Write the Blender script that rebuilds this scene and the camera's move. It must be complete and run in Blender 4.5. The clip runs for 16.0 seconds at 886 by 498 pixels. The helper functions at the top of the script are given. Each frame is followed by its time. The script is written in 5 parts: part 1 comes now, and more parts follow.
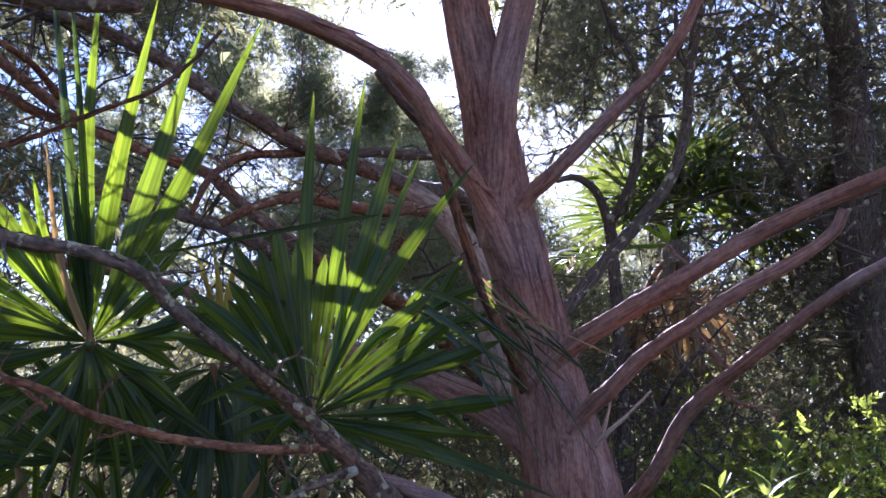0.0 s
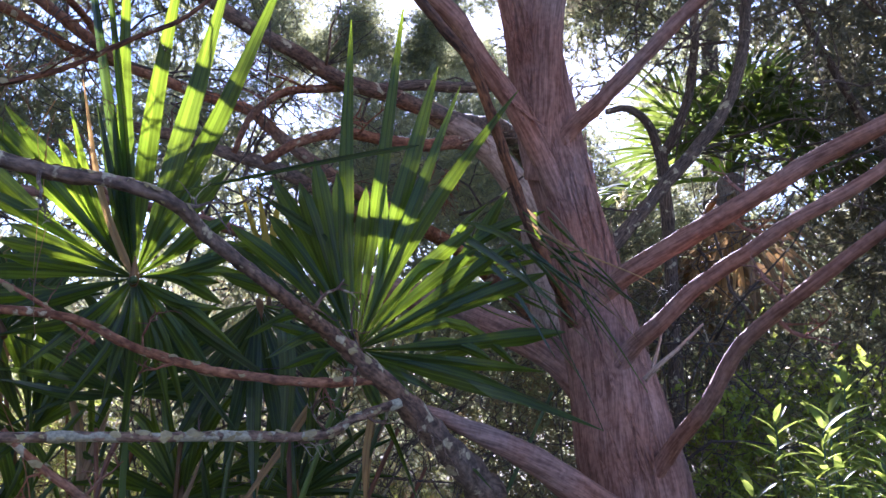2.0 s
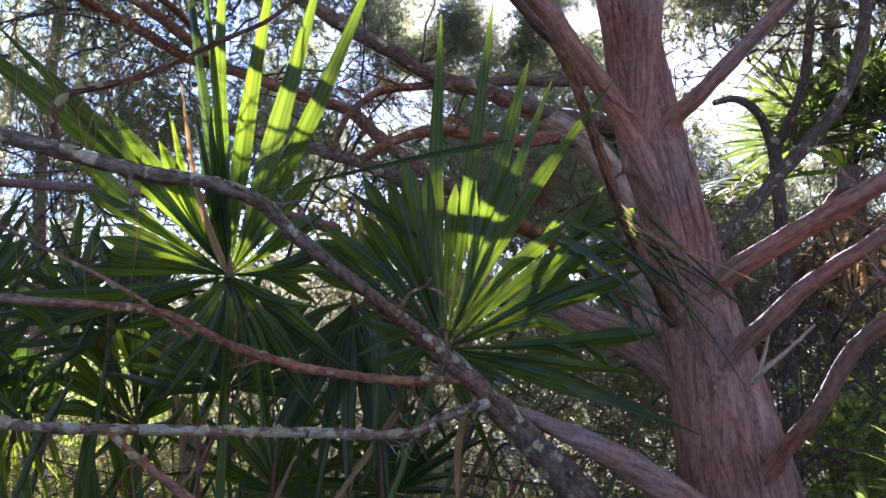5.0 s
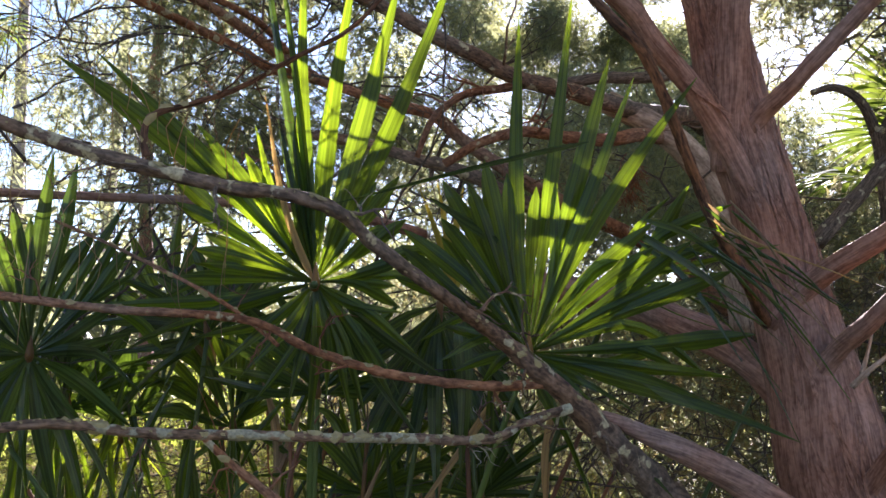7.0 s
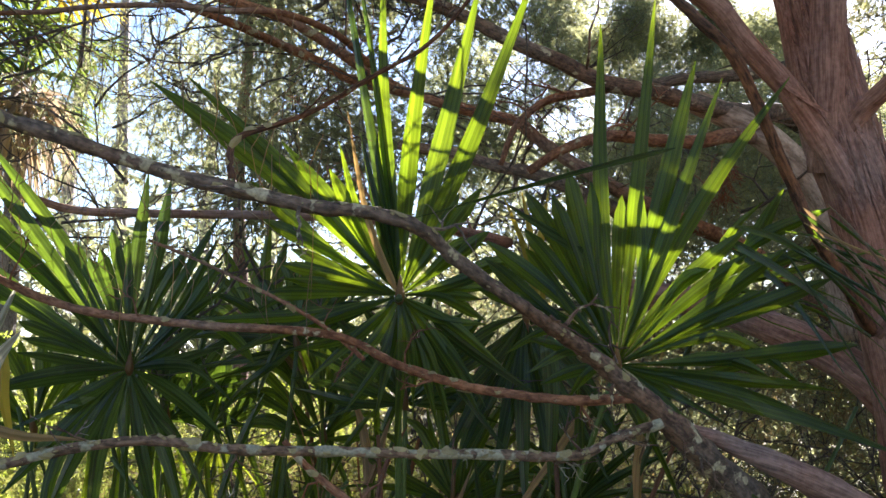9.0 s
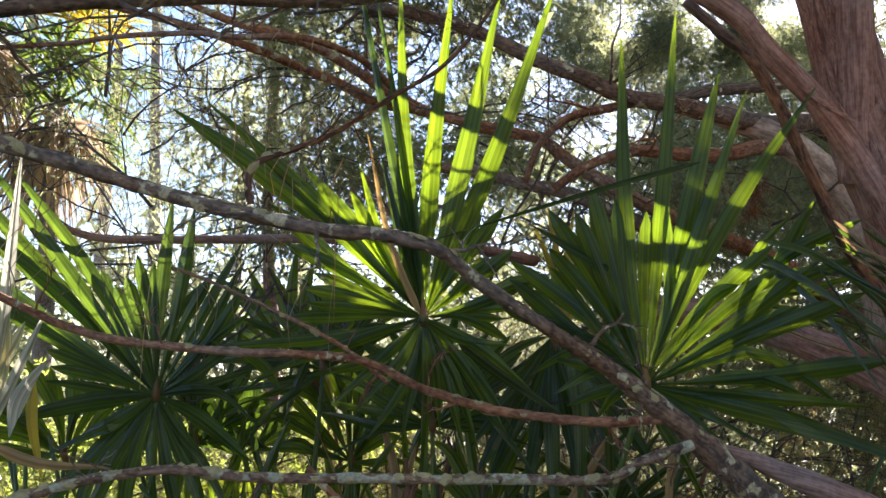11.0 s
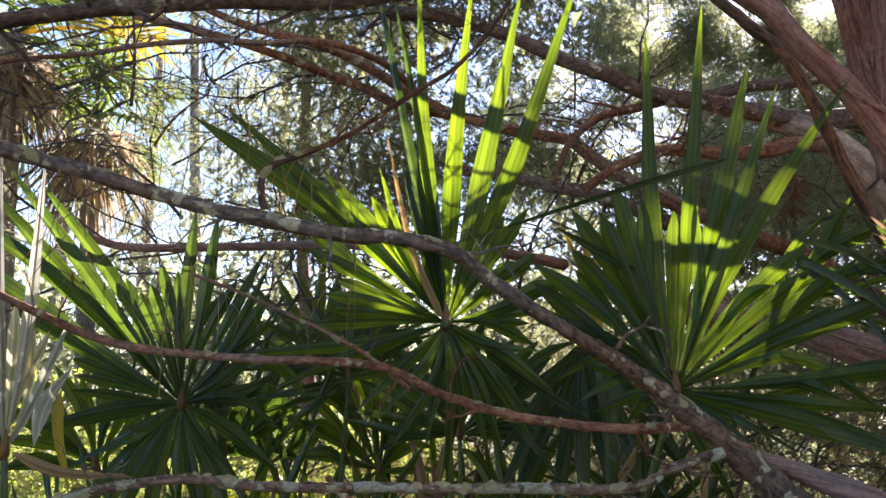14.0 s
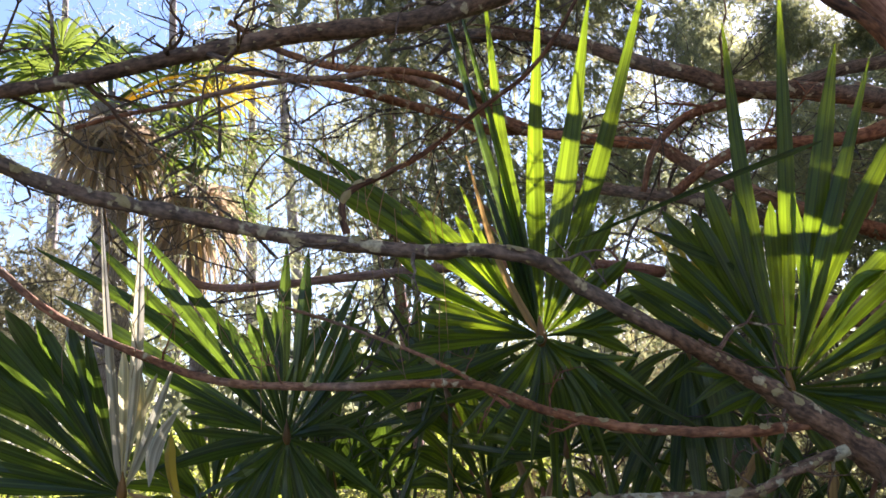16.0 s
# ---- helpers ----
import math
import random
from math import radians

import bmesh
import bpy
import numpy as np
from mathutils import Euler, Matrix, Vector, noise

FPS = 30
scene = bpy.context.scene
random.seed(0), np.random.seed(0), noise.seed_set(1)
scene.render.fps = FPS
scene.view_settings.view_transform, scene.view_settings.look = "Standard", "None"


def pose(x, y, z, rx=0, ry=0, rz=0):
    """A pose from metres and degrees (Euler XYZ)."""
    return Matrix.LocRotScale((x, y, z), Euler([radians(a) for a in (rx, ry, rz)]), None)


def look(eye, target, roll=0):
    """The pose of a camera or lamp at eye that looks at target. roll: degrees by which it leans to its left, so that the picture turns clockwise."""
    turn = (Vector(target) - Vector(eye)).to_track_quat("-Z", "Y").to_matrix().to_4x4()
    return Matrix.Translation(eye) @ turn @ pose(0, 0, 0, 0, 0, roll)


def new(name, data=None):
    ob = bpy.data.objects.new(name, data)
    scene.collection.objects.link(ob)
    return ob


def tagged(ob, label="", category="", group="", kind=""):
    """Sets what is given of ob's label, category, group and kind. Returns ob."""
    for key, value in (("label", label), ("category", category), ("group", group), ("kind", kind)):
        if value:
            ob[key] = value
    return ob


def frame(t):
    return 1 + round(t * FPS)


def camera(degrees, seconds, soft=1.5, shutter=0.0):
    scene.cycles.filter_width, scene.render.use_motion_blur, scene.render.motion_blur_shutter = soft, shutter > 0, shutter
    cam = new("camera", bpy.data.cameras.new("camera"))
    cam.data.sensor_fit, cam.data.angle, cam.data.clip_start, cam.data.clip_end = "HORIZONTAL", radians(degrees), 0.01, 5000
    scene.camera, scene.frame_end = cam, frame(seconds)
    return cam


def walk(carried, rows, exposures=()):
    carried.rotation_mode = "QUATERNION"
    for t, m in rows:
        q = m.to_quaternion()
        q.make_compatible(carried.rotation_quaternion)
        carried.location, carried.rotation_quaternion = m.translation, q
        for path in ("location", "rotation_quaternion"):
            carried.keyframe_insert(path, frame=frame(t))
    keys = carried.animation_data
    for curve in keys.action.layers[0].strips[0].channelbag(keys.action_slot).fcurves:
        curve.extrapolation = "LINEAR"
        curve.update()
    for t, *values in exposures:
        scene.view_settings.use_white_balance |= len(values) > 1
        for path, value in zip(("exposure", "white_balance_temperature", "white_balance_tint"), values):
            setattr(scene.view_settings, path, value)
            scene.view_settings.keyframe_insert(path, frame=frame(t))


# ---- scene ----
cam = camera(54.89, 16.0, shutter=0.3)
walk(cam, [
    (0, look((-0.1336, -0.0571, 1.4722), (0.6398, 1.7368, 1.9005), 0.59)),
    (0.5, look((-0.1288, -0.0436, 1.4693), (0.6413, 1.7566, 1.8766), 0.45)),
    (1, look((-0.1222, -0.0309, 1.4643), (0.6441, 1.7751, 1.8528), 0.42)),
    (1.5, look((-0.1148, -0.0202, 1.4612), (0.6190, 1.8119, 1.7852), 0.55)),
    (2, look((-0.0973, -0.0161, 1.4570), (0.5758, 1.8443, 1.7500), 0.41)),
    (2.5, look((-0.0851, -0.0088, 1.4534), (0.5839, 1.8540, 1.7401), 0.21)),
    (3, look((-0.0750, -0.0016, 1.4527), (0.5395, 1.8799, 1.7391), 0.26)),
    (3.5, look((-0.0652, 0.0024, 1.4575), (0.4784, 1.9067, 1.7376), 0.39)),
    (6, look((-0.0296, -0.0024, 1.4642), (0.3202, 1.9461, 1.7494), 1.51)),
    (6.5, look((-0.0194, -0.0055, 1.4686), (0.2621, 1.9546, 1.7492), 1.28)),
    (7, look((-0.0126, -0.0081, 1.4743), (0.1951, 1.9616, 1.7519), 1.09)),
    (7.5, look((-0.0079, -0.0058, 1.4784), (0.1636, 1.9671, 1.7579), 0.72)),
    (8, look((-0.0011, -0.0071, 1.4885), (0.0830, 1.9723, 1.7620), 0.61)),
    (8.5, look((-0.0025, -0.0079, 1.4960), (0.0141, 1.9732, 1.7698), 0.76)),
    (9, look((0.0000, 0.0000, 1.5000), (0.0000, 1.9805, 1.7783), 0.87)),
    (11.5, look((0.0260, 0.0221, 1.5133), (-0.0603, 1.9938, 1.8370), -0.18)),
    (12, look((0.0331, 0.0293, 1.5159), (-0.0592, 2.0007, 1.8405), -0.22)),
    (12.5, look((0.0451, 0.0366, 1.5159), (-0.0593, 2.0069, 1.8427), -0.14)),
    (13, look((0.0505, 0.0465, 1.5155), (-0.0597, 2.0168, 1.8402), -0.17)),
    (13.5, look((0.0561, 0.0509, 1.5156), (-0.0747, 2.0194, 1.8439), -0.22)),
    (14, look((0.0603, 0.0573, 1.5095), (-0.1075, 2.0220, 1.8439), -0.34)),
    (14.5, look((0.0674, 0.0647, 1.5046), (-0.1241, 2.0271, 1.8397), -0.49)),
    (15, look((0.0672, 0.0722, 1.5003), (-0.1744, 2.0293, 1.8341), -1.09)),
    (15.5, look((0.0743, 0.0736, 1.4916), (-0.2655, 2.0143, 1.8355), -3.12)),
    (16, look((0.0793, 0.0864, 1.4816), (-0.3097, 2.0042, 1.8947), -3.99)),
], exposures=[(0.0, 2.25, 5000, 38), (0.5, 2.2, 5000, 38), (1.0, 2.75, 5000, 38), (1.5, 2.75, 5000, 38), (2.2, 2.6, 5000, 38), (3.0, 2.7, 5000, 38), (5.4, 2.5, 5200, 35), (6.1, 2.45, 5500, 30), (6.5, 2.35, 5800, 26), (7.5, 2.6, 5900, 23), (9.2, 2.48, 5900, 19), (12.0, 2.5, 5800, 22), (16.0, 2.37, 5900, 27)])

# ---- world and sun ----
SUN_EL, SUN_AZ = radians(26.5), radians(21.8)   # azimuth clockwise from +y
world = bpy.data.worlds.new("sky")
scene.world = world
world.use_nodes = True
wn = world.node_tree.nodes
sky = wn.new("ShaderNodeTexSky")
sky.sky_type, sky.sun_disc = "NISHITA", False
sky.sun_elevation, sky.sun_rotation = SUN_EL, SUN_AZ
sky.air_density, sky.dust_density, sky.ozone_density = 1.0, 0.25, 1.0
wn["Background"].inputs[1].default_value = 0.06
world.node_tree.links.new(sky.outputs[0], wn["Background"].inputs[0])
sun = new("sun", bpy.data.lights.new("sun", "SUN"))
sun.data.energy, sun.data.angle, sun.data.color = 5.0, radians(0.53), (1.0, 0.93, 0.82)
TO_SUN = Vector((math.sin(SUN_AZ) * math.cos(SUN_EL), math.cos(SUN_AZ) * math.cos(SUN_EL), math.sin(SUN_EL)))
sun.matrix_world = look(TO_SUN * 50, (0, 0, 0))


# ---- materials ----
def nodes_of(name):
    mat = bpy.data.materials.new(name)
    mat.use_nodes = True
    return mat, mat.node_tree.nodes, mat.node_tree.links, mat.node_tree.nodes["Principled BSDF"]


def ramp(nodes, stops):
    r = nodes.new("ShaderNodeValToRGB")
    els = r.color_ramp.elements
    while len(els) < len(stops):
        els.new(0.5)
    for e, (p, c) in zip(els, stops):
        e.position, e.color = p, (*c, 1)
    return r


def texture(nodes, links, source, scale, detail=4.0, stretch=(1, 1, 1)):
    """Noise over UV or object space, stretched."""
    co = nodes.new("ShaderNodeTexCoord")
    mp = nodes.new("ShaderNodeMapping")
    mp.inputs["Scale"].default_value = stretch
    links.new(co.outputs[source], mp.inputs[0])
    tx = nodes.new("ShaderNodeTexNoise")
    tx.inputs["Scale"].default_value, tx.inputs["Detail"].default_value = scale, detail
    links.new(mp.outputs[0], tx.inputs["Vector"])
    return tx.outputs[0]


def mix_colour(nodes, links, fac, a, b):
    m = nodes.new("ShaderNodeMix")
    m.data_type = "RGBA"
    for socket, v in ((m.inputs[0], fac), (m.inputs[6], a), (m.inputs[7], b)):
        if hasattr(v, "links"):
            links.new(v, socket)
        else:
            socket.default_value = v if isinstance(v, float) else (*v, 1)
    return m.outputs[2]


def bark(name, dark, light, lichen=0.0, lichen_colour=(0.50, 0.43, 0.27), fibre=9.0, relief=0.006, grain=5.0, grey=None):
    """Stringy bark along the limb, with patches of crust lichen."""
    mat, nodes, links, bsdf = nodes_of(name)
    fine = texture(nodes, links, "UV", fibre * 2.5, 6, (grain, 1, 1))
    coarse = texture(nodes, links, "UV", fibre * 0.7, 4, (grain, 1.3, 1))
    both = nodes.new("ShaderNodeMath")
    both.operation = "MULTIPLY_ADD"
    both.inputs[1].default_value = 0.5
    links.new(fine, both.inputs[0])
    half = nodes.new("ShaderNodeMath")
    half.operation = "MULTIPLY"
    half.inputs[1].default_value = 0.5
    links.new(coarse, half.inputs[0])
    links.new(half.outputs[0], both.inputs[2])
    strands = both.outputs[0]
    base = ramp(nodes, [(0.41, dark), (0.5, tuple((a + b) / 2 for a, b in zip(dark, light))), (0.59, light)])
    links.new(strands, base.inputs[0])
    colour = base.outputs[0]
    broad = texture(nodes, links, "Object", 3.5, 3)
    tone = ramp(nodes, [(0.35, (0.7, 0.68, 0.68)), (0.7, (1.15, 1.1, 1.05))])
    links.new(broad, tone.inputs[0])
    mul = nodes.new("ShaderNodeMix")
    mul.data_type, mul.blend_type = "RGBA", "MULTIPLY"
    mul.inputs[0].default_value = 1.0
    links.new(colour, mul.inputs[6])
    links.new(tone.outputs[0], mul.inputs[7])
    colour = mul.outputs[2]
    if grey:
        worn = texture(nodes, links, "Object", 2.3, 6)
        weathered = ramp(nodes, [(0.45, (0, 0, 0)), (0.68, (0.6, 0.6, 0.6))])
        links.new(worn, weathered.inputs[0])
        tint = nodes.new("ShaderNodeMix")
        tint.data_type, tint.blend_type = "RGBA", "MULTIPLY"
        tint.inputs[0].default_value = 1.0
        pale = ramp(nodes, [(0.40, (0.5, 0.5, 0.5)), (0.6, (1.05, 1.05, 1.05))])
        links.new(strands, pale.inputs[0])
        links.new(pale.outputs[0], tint.inputs[6])
        tint.inputs[7].default_value = (*grey, 1)
        colour = mix_colour(nodes, links, weathered.outputs[0], colour, tint.outputs[2])
    scales = texture(nodes, links, "Object", 75, 5)
    scaly = ramp(nodes, [(0.36, (0.6, 0.55, 0.5)), (0.5, (1.0, 1.0, 1.0)), (0.66, (1.3, 1.28, 1.22))])
    links.new(scales, scaly.inputs[0])
    mul = nodes.new("ShaderNodeMix")
    mul.data_type, mul.blend_type = "RGBA", "MULTIPLY"
    mul.inputs[0].default_value = 0.55 if lichen else 0.45
    links.new(colour, mul.inputs[6])
    links.new(scaly.outputs[0], mul.inputs[7])
    colour = mul.outputs[2]
    if lichen:
        spots = texture(nodes, links, "Object", 22, 9)
        mask = ramp(nodes, [(0.665 - 0.12 * lichen, (0, 0, 0)), (0.70 - 0.12 * lichen, (1, 1, 1))])
        links.new(spots, mask.inputs[0])
        crumbs = texture(nodes, links, "Object", 160, 3)
        shade = ramp(nodes, [(0.3, tuple(0.55 * c for c in lichen_colour)), (0.65, lichen_colour)])
        links.new(crumbs, shade.inputs[0])
        colour = mix_colour(nodes, links, mask.outputs[0], colour, shade.outputs[0])
    links.new(colour, bsdf.inputs["Base Color"])
    bsdf.inputs["Roughness"].default_value = 0.85
    bsdf.inputs["Specular IOR Level"].default_value = 0.2
    bump = nodes.new("ShaderNodeBump")
    bump.inputs["Strength"].default_value, bump.inputs["Distance"].default_value = 0.9, relief
    rise = nodes.new("ShaderNodeMath")
    rise.operation = "MULTIPLY_ADD"
    rise.inputs[1].default_value = 0.6
    links.new(scales, rise.inputs[0])
    links.new(strands, rise.inputs[2])
    links.new(rise.outputs[0], bump.inputs["Height"])
    links.new(bump.outputs[0], bsdf.inputs["Normal"])
    return mat


def leaf(name, top, through_colour, amount=0.5, rough=0.4, veins=0.0, dry=None, vary=0.35):
    """A thin leaf: a glossy face, and light that passes through it."""
    mat, nodes, links, bsdf = nodes_of(name)
    info = nodes.new("ShaderNodeObjectInfo")
    geo = nodes.new("ShaderNodeNewGeometry")
    add = nodes.new("ShaderNodeMath")
    add.operation = "ADD"
    links.new(info.outputs["Random"], add.inputs[0])
    links.new(geo.outputs["Random Per Island"], add.inputs[1])
    wrap = nodes.new("ShaderNodeMath")
    wrap.operation = "FRACT"
    links.new(add.outputs[0], wrap.inputs[0])
    tone = ramp(nodes, [(0.0, (1 - vary,) * 3), (0.6, (1.0, 1.0, 1.0)), (1.0, (1 + vary, 1 + vary * 0.8, 1 - vary * 0.3))])
    links.new(wrap.outputs[0], tone.inputs[0])
    patch = texture(nodes, links, "Object", 7, 3)
    patchy = ramp(nodes, [(0.3, (0.75, 0.8, 0.8)), (0.7, (1.15, 1.1, 0.95))])
    links.new(patch, patchy.inputs[0])

    def tinted(colour):
        out = None
        for factor in (tone.outputs[0], patchy.outputs[0]):
            m = nodes.new("ShaderNodeMix")
            m.data_type, m.blend_type = "RGBA", "MULTIPLY"
            m.inputs[0].default_value = 1.0
            if out is None:
                m.inputs[6].default_value = (*colour, 1)
            else:
                links.new(out, m.inputs[6])
            links.new(factor, m.inputs[7])
            out = m.outputs[2]
        if veins:
            line = texture(nodes, links, "UV", 60, 2, (0.4, 0.02, 1))
            r = ramp(nodes, [(0.4, (1 - veins,) * 3), (0.6, (1 + veins,) * 3)])
            links.new(line, r.inputs[0])
            m = nodes.new("ShaderNodeMix")
            m.data_type, m.blend_type = "RGBA", "MULTIPLY"
            m.inputs[0].default_value = 1.0
            links.new(out, m.inputs[6])
            links.new(r.outputs[0], m.inputs[7])
            out = m.outputs[2]
        if dry:
            spots = texture(nodes, links, "Object", 5, 4)
            mask = ramp(nodes, [(0.66, (0, 0, 0)), (0.72, (1, 1, 1))])
            links.new(spots, mask.inputs[0])
            out = mix_colour(nodes, links, mask.outputs[0], out, dry)
        return out

    links.new(tinted(top), bsdf.inputs["Base Color"])
    bsdf.inputs["Roughness"].default_value = rough
    bsdf.inputs["Specular IOR Level"].default_value = 0.4
    if veins:
        line = texture(nodes, links, "UV", 60, 2, (0.4, 0.02, 1))
        bump = nodes.new("ShaderNodeBump")
        bump.inputs["Strength"].default_value, bump.inputs["Distance"].default_value = 0.25, 0.003
        links.new(line, bump.inputs["Height"])
        links.new(bump.outputs[0], bsdf.inputs["Normal"])
    glow = nodes.new("ShaderNodeBsdfTranslucent")
    links.new(tinted(through_colour), glow.inputs[0])
    both = nodes.new("ShaderNodeMixShader")
    both.inputs[0].default_value = amount
    links.new(bsdf.outputs[0], both.inputs[1])
    links.new(glow.outputs[0], both.inputs[2])
    links.new(both.outputs[0], nodes["Material Output"].inputs[0])
    return mat


BARK = bark("cedar_bark", (0.19, 0.088, 0.056), (0.40, 0.205, 0.14), relief=0.003, fibre=3.2, grain=5.0, grey=(0.36, 0.28, 0.25))
BARK_DEAD = bark("dead_branch_bark", (0.05, 0.025, 0.015), (0.26, 0.12, 0.055), relief=0.004, fibre=6.0, grain=2.0, grey=(0.12, 0.10, 0.09))
BARK_LICHEN = bark("cedar_bark_lichen", (0.15, 0.062, 0.032), (0.38, 0.18, 0.09), 0.36, relief=0.003, fibre=12.0, grain=1.0, grey=(0.26, 0.22, 0.18))
BARK_CRUST = bark("crusted_bark", (0.075, 0.048, 0.033), (0.25, 0.155, 0.098), 0.55, relief=0.003, fibre=12.0, grain=1.0, grey=(0.20, 0.18, 0.155))
BARK_CLOTHED = bark("lichen_clothed_bark", (0.08, 0.055, 0.038), (0.27, 0.18, 0.12), 1.15, (0.40, 0.37, 0.25), relief=0.004, fibre=12.0, grain=1.0)
BARK_GREY = bark("grey_bark", (0.055, 0.042, 0.033), (0.21, 0.16, 0.12), 0.45)
BARK_PALE = bark("pale_smooth_bark", (0.26, 0.19, 0.14), (0.52, 0.41, 0.32), relief=0.001, fibre=5.0, grain=2.0)
BARK_PINE = bark("pine_bark", (0.16, 0.13, 0.11), (0.42, 0.37, 0.33))
TWIG = bark("dead_twig", (0.05, 0.04, 0.033), (0.17, 0.14, 0.115), 0.5)
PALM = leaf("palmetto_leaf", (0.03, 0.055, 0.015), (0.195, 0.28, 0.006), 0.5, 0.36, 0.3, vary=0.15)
# sunlit copy of PALM: brighter colours stand in for light
PALM_LIT = leaf("lit_palmetto_leaf", (0.10, 0.13, 0.02), (0.32, 0.37, 0.015), 0.55, 0.4, 0.3, vary=0.2)
# shaded copy of PALM, with the shade put into its colours
PALM_SHADED = leaf("shaded_palmetto_leaf", (0.032, 0.056, 0.02), (0.115, 0.18, 0.014), 0.4, 0.24, 0.3, vary=0.2)
PALM_DRY = leaf("dry_palm_leaf", (0.30, 0.20, 0.11), (0.36, 0.22, 0.09), 0.35, 0.7, 0.2)
PALM_DEAD = leaf("dead_palm_leaf", (0.40, 0.31, 0.235), (0.5, 0.37, 0.25), 0.45, 0.7)
# the gloss on these blades is put in as a pale colour
PALM_SILVER = leaf("silvery_sheen_leaf", (0.50, 0.46, 0.36), (0.52, 0.47, 0.33), 0.42, 0.3, 0.25)
PALM_FAR = leaf("sabal_leaf", (0.06, 0.11, 0.05), (0.22, 0.29, 0.04), 0.45, 0.35, 0.0)
CEDAR = leaf("cedar_sprays", (0.115, 0.13, 0.088), (0.40, 0.41, 0.22), 0.57, 0.5)
CEDAR_DARK = leaf("dark_cedar_sprays", (0.12, 0.115, 0.08), (0.28, 0.26, 0.15), 0.45, 0.5)
SHRUB = leaf("shrub_leaf", (0.09, 0.14, 0.045), (0.46, 0.54, 0.08), 0.6, 0.25)
PALE = leaf("pale_brush", (0.22, 0.22, 0.10), (0.40, 0.41, 0.12), 0.55, 0.5)
BRUSH = leaf("dry_brush", (0.22, 0.17, 0.10), (0.34, 0.26, 0.12), 0.45, 0.7)
RUST = leaf("dead_cedar_spray", (0.22, 0.09, 0.05), (0.25, 0.09, 0.04), 0.3, 0.7)
PETIOLE = leaf("petiole", (0.07, 0.11, 0.03), (0.1, 0.14, 0.03), 0.15, 0.4)
HUSK = leaf("leaf_base", (0.17, 0.09, 0.03), (0.2, 0.1, 0.02), 0.15, 0.6)
REED = leaf("reddish_dry_stem", (0.20, 0.09, 0.05), (0.24, 0.10, 0.04), 0.25, 0.6)
GRASS = leaf("dry_grass", (0.15, 0.16, 0.055), (0.38, 0.40, 0.10), 0.55, 0.5)


def ground_material():
    mat, nodes, links, bsdf = nodes_of("leaf_litter")
    a = texture(nodes, links, "Object", 9, 8)
    b = texture(nodes, links, "Object", 0.7, 4)
    litter = ramp(nodes, [(0.3, (0.05, 0.034, 0.02)), (0.5, (0.16, 0.112, 0.066)), (0.7, (0.29, 0.215, 0.13))])
    links.new(a, litter.inputs[0])
    links.new(mix_colour(nodes, links, b, litter.outputs[0], (0.17, 0.15, 0.06)), bsdf.inputs["Base Color"])
    bsdf.inputs["Roughness"].default_value = 0.95
    bump = nodes.new("ShaderNodeBump")
    bump.inputs["Strength"].default_value, bump.inputs["Distance"].default_value = 1.0, 0.03
    links.new(a, bump.inputs["Height"])
    links.new(bump.outputs[0], bsdf.inputs["Normal"])
    return mat


LITTER = ground_material()
LICHEN = bark("lichen_crust", (0.17, 0.145, 0.07), (0.5, 0.43, 0.22))


# ---- mesh builders ----
def mesh_of(name, verts, faces, material, uvs=None, smooth=True):
    me = bpy.data.meshes.new(name)
    me.from_pydata(verts, [], faces)
    if uvs is not None:
        layer = me.uv_layers.new(name="UVMap")
        flat = np.asarray(uvs, dtype=np.float32)[[v for f in faces for v in f]]
        layer.data.foreach_set("uv", flat.ravel())
    if smooth:
        me.polygons.foreach_set("use_smooth", [True] * len(me.polygons))
    me.materials.append(material)
    me.update()
    return me


def part(name, me, parent, label=""):
    ob = new(name, me)
    ob.parent = parent
    return tagged(ob, label)


def thing(name, x, y, z, label, category, group=""):
    ob = new(name)
    ob.location = (x, y, z)
    return tagged(ob, label, category, group)


def glide(points, steps):
    """Catmull-Rom through rows of numbers."""
    p = np.array(points, float)
    p = np.vstack([2 * p[0] - p[1], p, 2 * p[-1] - p[-2]])
    out = []
    for i in range(1, len(p) - 2):
        for k in range(steps):
            t = k / steps
            out.append(0.5 * (2 * p[i] + (p[i + 1] - p[i - 1]) * t + (2 * p[i - 1] - 5 * p[i] + 4 * p[i + 1] - p[i + 2]) * t * t
                              + (3 * p[i] - p[i - 1] - 3 * p[i + 1] + p[i + 2]) * t ** 3))
    out.append(p[-2])
    return np.array(out)


